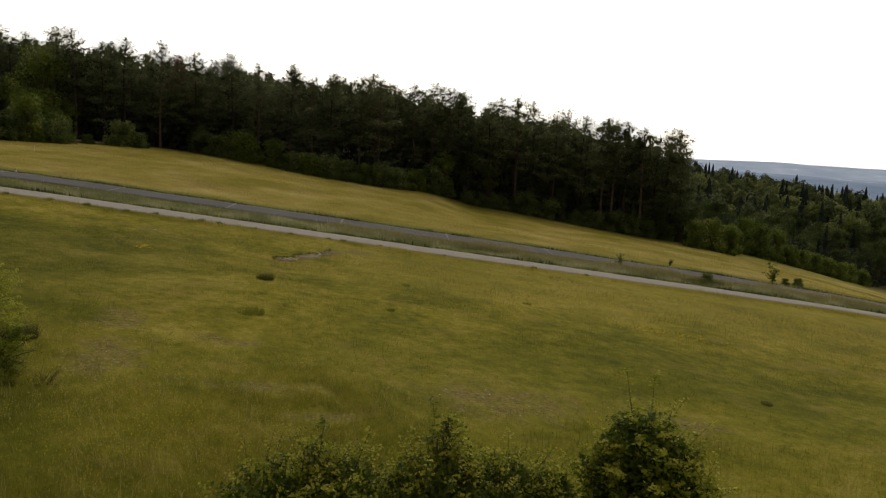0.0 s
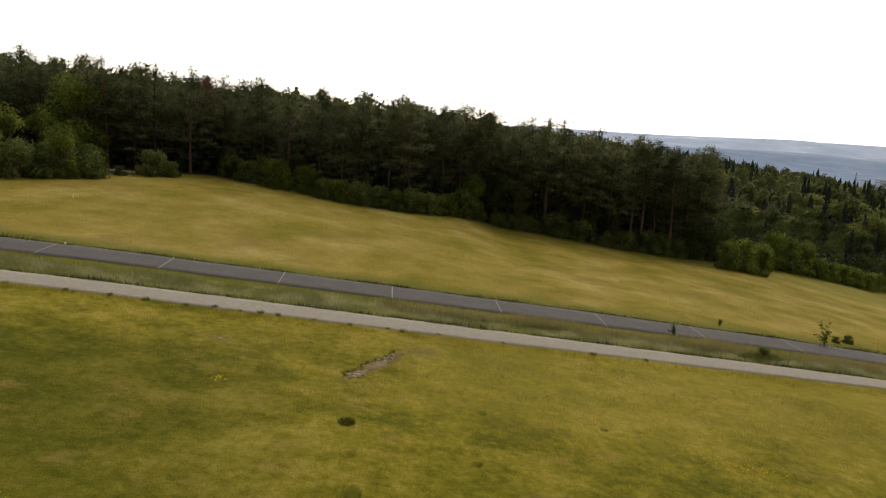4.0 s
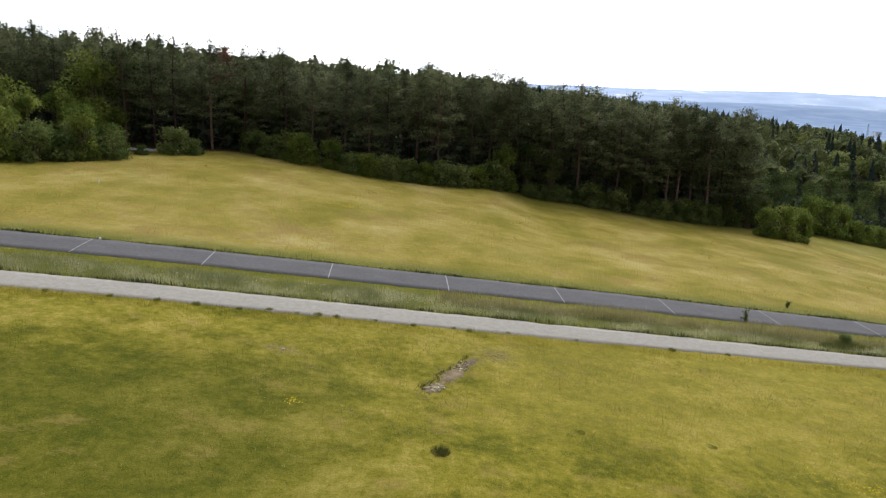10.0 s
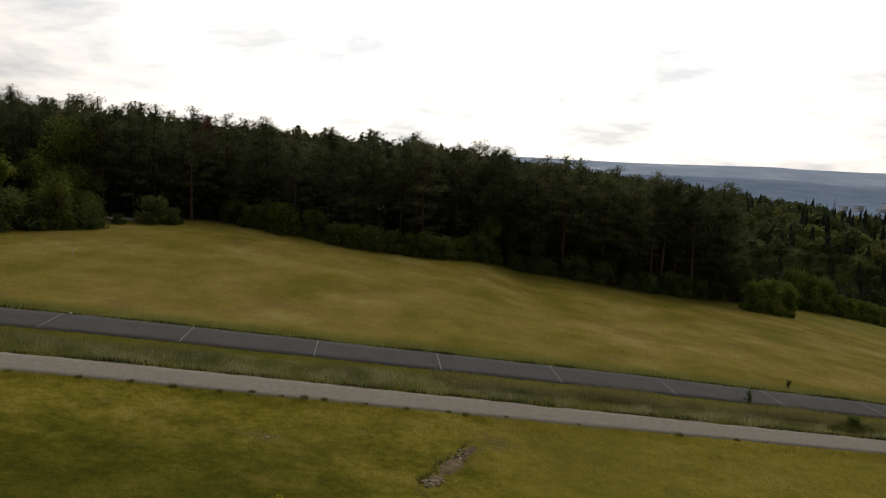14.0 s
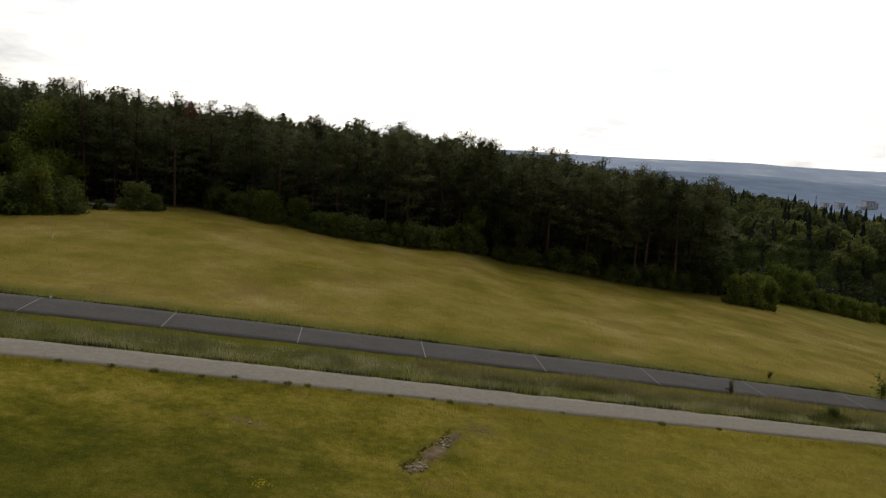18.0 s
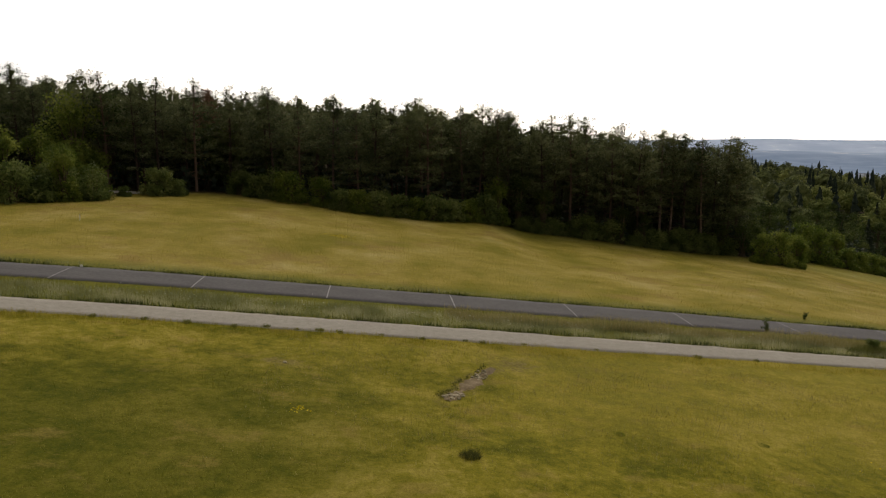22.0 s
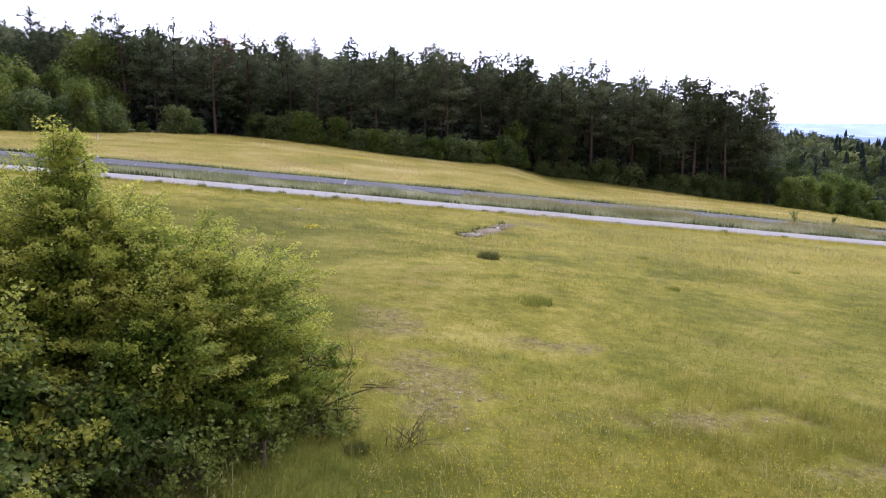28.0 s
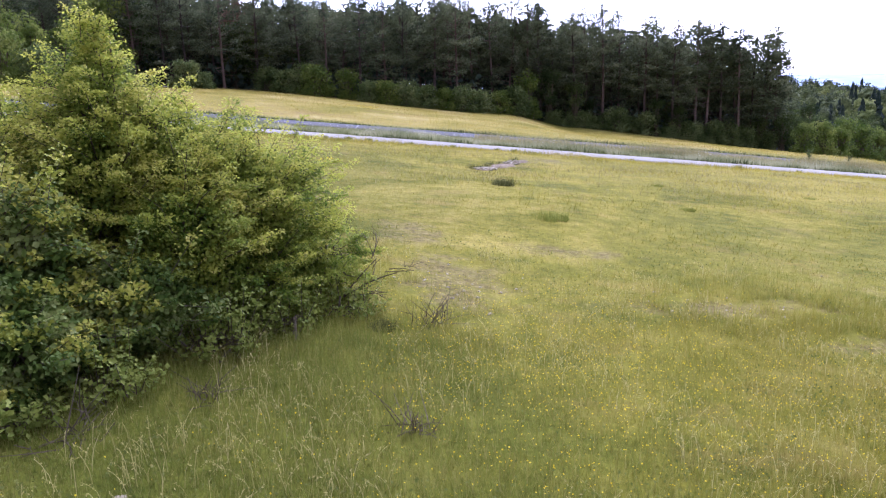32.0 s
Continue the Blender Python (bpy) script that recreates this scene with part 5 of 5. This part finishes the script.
def track_into_wood():
    xs = np.linspace(-34.5, -28.4, 14)
    V = []
    for x in xs:
        for s in np.linspace(-1.0, 1.0, 4):
            y = 71.8 + 0.25 * (x + 31) + s
            V.append((x, y, ground_z(x, y) + 0.06 - 0.03 * abs(s)))
    F = [(i * 4 + j, (i + 1) * 4 + j, (i + 1) * 4 + j + 1, i * 4 + j + 1) for i in range(13) for j in range(3)]
    tagged(new("track", mesh_np("track", np.array(V), np.array(F), MAT_GRAVEL)), "pale gravel track entering the wood between bushes", "track", kind="structure")


track_into_wood()


# ---- the valley ----
def apartment_block(x, y, w, d, h, floors, bays):
    z = ground_z(x, y) - 1
    ob = thing("apartment_building", (x, y, z), "pale rendered apartment block far down in the valley", "building", "buildings in the valley", turn=0.25)
    bm = bmesh.new()
    bmesh.ops.create_cube(bm, size=1.0, matrix=Matrix.Translation((0, 0, h / 2)) @ Matrix.Diagonal((w, d, h, 1)))
    me = bpy.data.meshes.new("wall")
    bm.to_mesh(me)
    bm.free()
    me.materials.append(MAT_WALL)
    part("wall", me, ob)
    bm = bmesh.new()
    bmesh.ops.create_cube(bm, size=1.0, matrix=Matrix.Translation((0, 0, h + 0.4)) @ Matrix.Diagonal((w + 0.8, d + 0.8, 0.8, 1)))
    me = bpy.data.meshes.new("roof")
    bm.to_mesh(me)
    bm.free()
    me.materials.append(MAT_STEEL)
    part("roof", me, ob)
    bm = bmesh.new()
    bmesh.ops.create_cube(bm, size=1.0, matrix=Matrix.Diagonal((w / bays * 0.55, 0.3, h / floors * 0.5, 1)))
    me = bpy.data.meshes.new("window")
    bm.to_mesh(me)
    bm.free()
    me.materials.append(MAT_PANE)
    for i in range(floors):
        for j in range(bays):
            o = part("window", me, ob)
            o.location = ((j + 0.5) / bays * w - w / 2, -d / 2 - 0.05, (i + 0.5) / floors * h)


for x, y, w, h, f, b in ((962, 1730, 18, 12, 4, 4), (1024, 1720, 26, 20, 6, 6), (932, 1740, 14, 10, 3, 3), (948, 1705, 14, 8, 3, 3), (1058, 1760, 20, 14, 4, 5), (996, 1695, 22, 7, 2, 5)):
    apartment_block(x, y, w, 14, h, f, b)


def lattice_mast(x, y, h):
    ob = thing("lattice_mast", (x, y, ground_z(x, y)), "tall thin steel lattice mast above the valley woods", "mast")
    c = [(-1, -1), (1, -1), (1, 1), (-1, 1)]
    for a, b in c:
        part("leg", mesh_np("leg", *tube([(a * 2, b * 2, 0), (a * 1.2, b * 1.2, h * 0.6), (a * 0.5, b * 0.5, h)], [0.16, 0.14, 0.12], 5), MAT_STEEL), ob)
    for i in range(8):
        k0, k1 = i / 8, (i + 1) / 8
        for (a, b), (e, g) in zip(c, c[1:] + c[:1]):
            r0, r1 = 2 - 1.5 * k0, 2 - 1.5 * k1
            part("brace", mesh_np("brace", *tube([(a * r0, b * r0, h * k0), ((a * r0 + e * r1) / 2, (b * r0 + g * r1) / 2, h * (k0 + k1) / 2), (e * r1, g * r1, h * k1)], [0.07] * 3, 4), MAT_STEEL), ob)


lattice_mast(786, 1500, 36)


# ---- grasses and flowers ----
def off_ways(x, y):
    w = y - SLANT * x
    return ~(((w > GRAV0 - 0.05) & (w < GRAV1 + 0.05)) | ((w > ROAD0) & (w < ROAD1)))


def bare_share(x, y):
    m = np.zeros_like(x)
    for bx, by, rx, ry, t in BARE:
        c, s = math.cos(radians(t)), math.sin(radians(t))
        u, v = (x - bx) * c + (y - by) * s, -(x - bx) * s + (y - by) * c
        u = u + 0.35 * rx * np.sin(5.1 * y + 2 * np.sin(3 * x)) + 0.2 * rx * np.sin(11 * x + 7 * y)
        v = v + 0.5 * ry * np.sin(4.3 * x + 1.5 * np.sin(4 * y)) + 0.25 * ry * np.sin(9 * x - 8 * y)
        m = np.maximum(m, 1 - smooth(0.6, 1.2, np.hypot(u / rx, v / ry)))
    return m


def grass_field(name, n, xr, yr, h, w, mat, label, seed, pw=1.0, lean=0.4, across=False, clump=0.0, thin=None):
    r = np.random.default_rng(seed)
    x = r.uniform(*xr, n)
    y = yr[0] + (yr[1] - yr[0]) * r.random(n) ** pw
    if across:
        y = y + SLANT * x
    if clump:
        k = np.sin(x * 2.3 + np.sin(y * 1.7)) * np.sin(y * 2.9 + np.sin(x * 1.3)) + 0.6 * np.sin(x * 0.9 + 2) * np.sin(y * 0.7)
        ok = r.random(n) < 1 - clump + clump * smooth(-0.6, 0.7, k)
        x, y = x[ok], y[ok]
    if thin:      # the growth thins out with distance
        ok = r.random(len(x)) > smooth(*thin, y + 0.8 * np.sin(1.1 * x))
        x, y = x[ok], y[ok]
    ok = off_ways(x, y) & (r.random(len(x)) > 0.93 * bare_share(x, y)) & (y < edge_y(x) + 0.6)
    x, y = x[ok], y[ok]
    P = np.stack([x, y, land(x, y) - 0.02], -1)
    big = h * (0.75 + 0.5 * smooth(-0.5, 0.8, np.sin(x * 0.8 + 1.3 * np.sin(y * 0.6)) * np.sin(y * 0.9)))
    V, F = blades(P, big, w, r, lean)
    return tagged(new(name, mesh_np(name, V, F, mat)), label, "grass", kind="stuff")


grass_field("rough_grass", 260000, (-5.5, 7.0), (0.8, 11.0), 0.15, 0.0075, MAT_ROUGH, "rough green and straw-coloured grass near the bushes", 501, 1.35, 0.6, clump=0.3, thin=(5.5, 11.0))
grass_field("meadow_turf", 150000, (-22, 26), (6, 30), 0.075, 0.020, MAT_GRASS, "short dry meadow turf before the gravel path", 502, 0.85, 0.6, clump=0.12)
grass_field("verge_grass", 85000, (-42, 52), (32.15, 34.9), 0.30, 0.020, MAT_VERGE, "tall grey-green seeding grass between gravel path and lane", 503, 1.0, 0.3, True, 0.35)
grass_field("verge_turf", 40000, (-42, 52), (34.6, 36.15), 0.11, 0.022, MAT_GRASS, "short green turf along the lane", 514, 1.0, 0.6, True)
grass_field("verge_seed_grass", 44000, (0, 52), (33.7, 35.1), 0.48, 0.020, MAT_STRAW, "pale seeding grass along the lane", 508, 1.0, 0.3, True, 0.75)
# two strips of dark blades put the grass's shadow line along path and lane
grass_field("path_edge_weeds", 15000, (-42, 52), (32.08, 32.35), 0.22, 0.035, MAT_BROAD, "dark green weeds set as the shadow line along the path's edge", 509, 1.0, 0.4, True, 0.7)
grass_field("lane_edge_weeds", 15000, (-42, 52), (39.28, 39.46), 0.17, 0.035, MAT_BROAD, "dark green weeds set as the shadow line along the lane's far edge", 512, 1.0, 0.4, True, 0.6)
grass_field("lane_edge_grass", 9000, (-42, 52), (39.35, 40.3), 0.22, 0.018, MAT_VERGE, "grass fringe along the far side of the lane", 504, 1.0, 0.35, True)
grass_field("path_edge_grass", 46000, (-40, 50), (28.6, 30.1), 0.20, 0.018, MAT_HAY, "yellow grass fringe along the near side of the path", 507, 0.6, 0.5, True, 0.6)
grass_field("hay_meadow", 150000, (-48, 52), (39.4, 88), 0.15, 0.030, MAT_HAY, "tall yellow hay grass between lane and wood", 505, 1.0, 0.9, False, 0.3)
grass_field("straw_tufts", 26000, (-6, 28), (16, 29.5), 0.15, 0.016, MAT_STRAW, "dry straw tufts among the meadow turf", 513, 0.6, 0.5, clump=0.85)
grass_field("slope_grass", 30000, (2, 16), (-3, 9), 0.20, 0.016, MAT_GRASS, "rough grass round the thorn bushes", 506, 1.0, 0.5, clump=0.4)


def meadow_herbs(n, seed):
    """Low broad leaves of clover and herbs among the grass."""
    r = np.random.default_rng(seed)
    x, y = r.uniform(-5.5, 7.0, n), 1.0 + 11 * r.random(n) ** 1.3
    k = np.sin(1.9 * x + 1.3 * np.sin(1.1 * y)) * np.sin(2.3 * y + np.sin(1.7 * x))
    ok = (bare_share(x, y) < 0.5) & (r.random(n) < smooth(-0.5, 0.8, k))
    x, y = x[ok], y[ok]
    P = np.stack([x, y, land(x, y) + 0.13 * r.random(len(x))], -1)
    tagged(new("meadow_herbs", mesh_np("meadow_herbs", *cards(P, 0.027, r, 0.6, 1.0), MAT_CLOVER)), "low green clover and herb leaves in the grass", "herbs", kind="stuff")


meadow_herbs(34000, 511)


def seed_stalks(n, seed):
    """Pale flowering grass stalks that nod over the rough grass, each with a loose head."""
    r = np.random.default_rng(seed)
    x, y = r.uniform(-4.5, 6.5, n), 1.2 + 9 * r.random(n) ** 1.3
    ok = (bare_share(x, y) < 0.4) & (np.sin(1.7 * x + 1) * np.sin(1.3 * y) + 0.5 * np.sin(4.1 * x + 2 * y) > -0.1)
    x, y = x[ok], y[ok]
    P = np.stack([x, y, land(x, y)], -1)
    m = len(P)
    az, ht, nod = r.uniform(0, 6.28, m), 0.22 * r.uniform(0.5, 1.2, m), r.uniform(0.25, 0.75, m)
    flat = np.stack([np.cos(az), np.sin(az), 0 * az], -1)
    side = np.stack([-np.sin(az), np.cos(az), 0 * az], -1) * 0.0017
    line = [P + flat * (nod * ht * k**2.2)[:, None] + np.array([0, 0, 1.0]) * (ht * (k - 0.25 * nod * k**3))[:, None] for k in (0.0, 0.5, 0.8, 1.0)]
    V = np.stack([p + s * side for p in line for s in (-1, 1)], 1).reshape(-1, 3)
    F = (np.array([(0, 1, 3, 2), (2, 3, 5, 4), (4, 5, 7, 6)])[None] + 8 * np.arange(m)[:, None, None]).reshape(-1, 4)
    tip = line[-1]
    way = (line[3] - line[2]) / np.linalg.norm(line[3] - line[2], axis=1)[:, None]
    H = np.concatenate([tip - way * k for k in (0.0, 0.03, 0.06)]) + r.normal(size=(3 * len(tip), 3)) * 0.008
    V2, F2 = cards(H, 0.022, r, 0.35, 0.0)
    ob = tagged(new("seed_stalks", mesh_np("seed_stalks", V, F, MAT_STALK)), "pale dry grass stalks with nodding seed heads", "grass", kind="stuff")
    part("seed_heads", mesh_np("seed_heads", V2, F2, MAT_STALK), ob)


seed_stalks(7500, 510)


def flowers(name, n, c, sx, sy, h, size, mat, label, seed, at_wood=False, along=False):
    """Scattered flower heads round a spot; at_wood: along the edge of the wood instead."""
    r = np.random.default_rng(seed)
    x, y = r.normal(c[0], sx, n), r.normal(c[1], sy, n)
    if along:
        y = y + SLANT * x
    if at_wood:
        y = edge_y(x) - 0.9 - np.abs(r.normal(0, sy, n))
    ok = off_ways(x, y) & (np.hypot((x + 3.4) / 2.4, (y - 5.6) / 2.6) > 1)
    x, y = x[ok], y[ok]
    P = np.stack([x, y, land(x, y) + h * r.uniform(0.5, 1.1, len(x))], -1)
    V, F = cards(P, size, r, 0.9, 1.2)
    tagged(new(name, mesh_np(name, V, F, mat)), label, "flowers", kind="stuff")


flowers("buttercups", 8000, (1.3, 5.2), 1.9, 1.7, 0.18, 0.012, MAT_FLOWER, "scattered small yellow meadow flowers", 601)
flowers("yellow_flower_patch", 45, (-4.25, 20.2), 0.15, 0.16, 0.2, 0.045, MAT_FLOWER, "bright yellow flowering patch in the meadow", 602)
flowers("yellow_flower_patch", 150, (14.6, 19.6), 0.9, 0.3, 0.15, 0.045, MAT_FLOWER, "bright yellow flowering patch in the meadow", 603)
flowers("white_verge_flowers", 420, (-2.0, 33.4), 9.0, 0.6, 0.32, 0.04, MAT_WHITEFL, "pale seed heads and white flowers in the verge", 604, along=True)
flowers("white_edge_flowers", 150, (-1.0, 78.3), 4.0, 0.4, 0.45, 0.065, MAT_WHITEFL, "white umbel flowers along the wood edge", 605, True)
flowers("yellow_flower_patch", 90, (-7.9, 55.2), 0.7, 0.25, 0.25, 0.06, MAT_FLOWER, "yellow flowering patch in the hay meadow", 606)
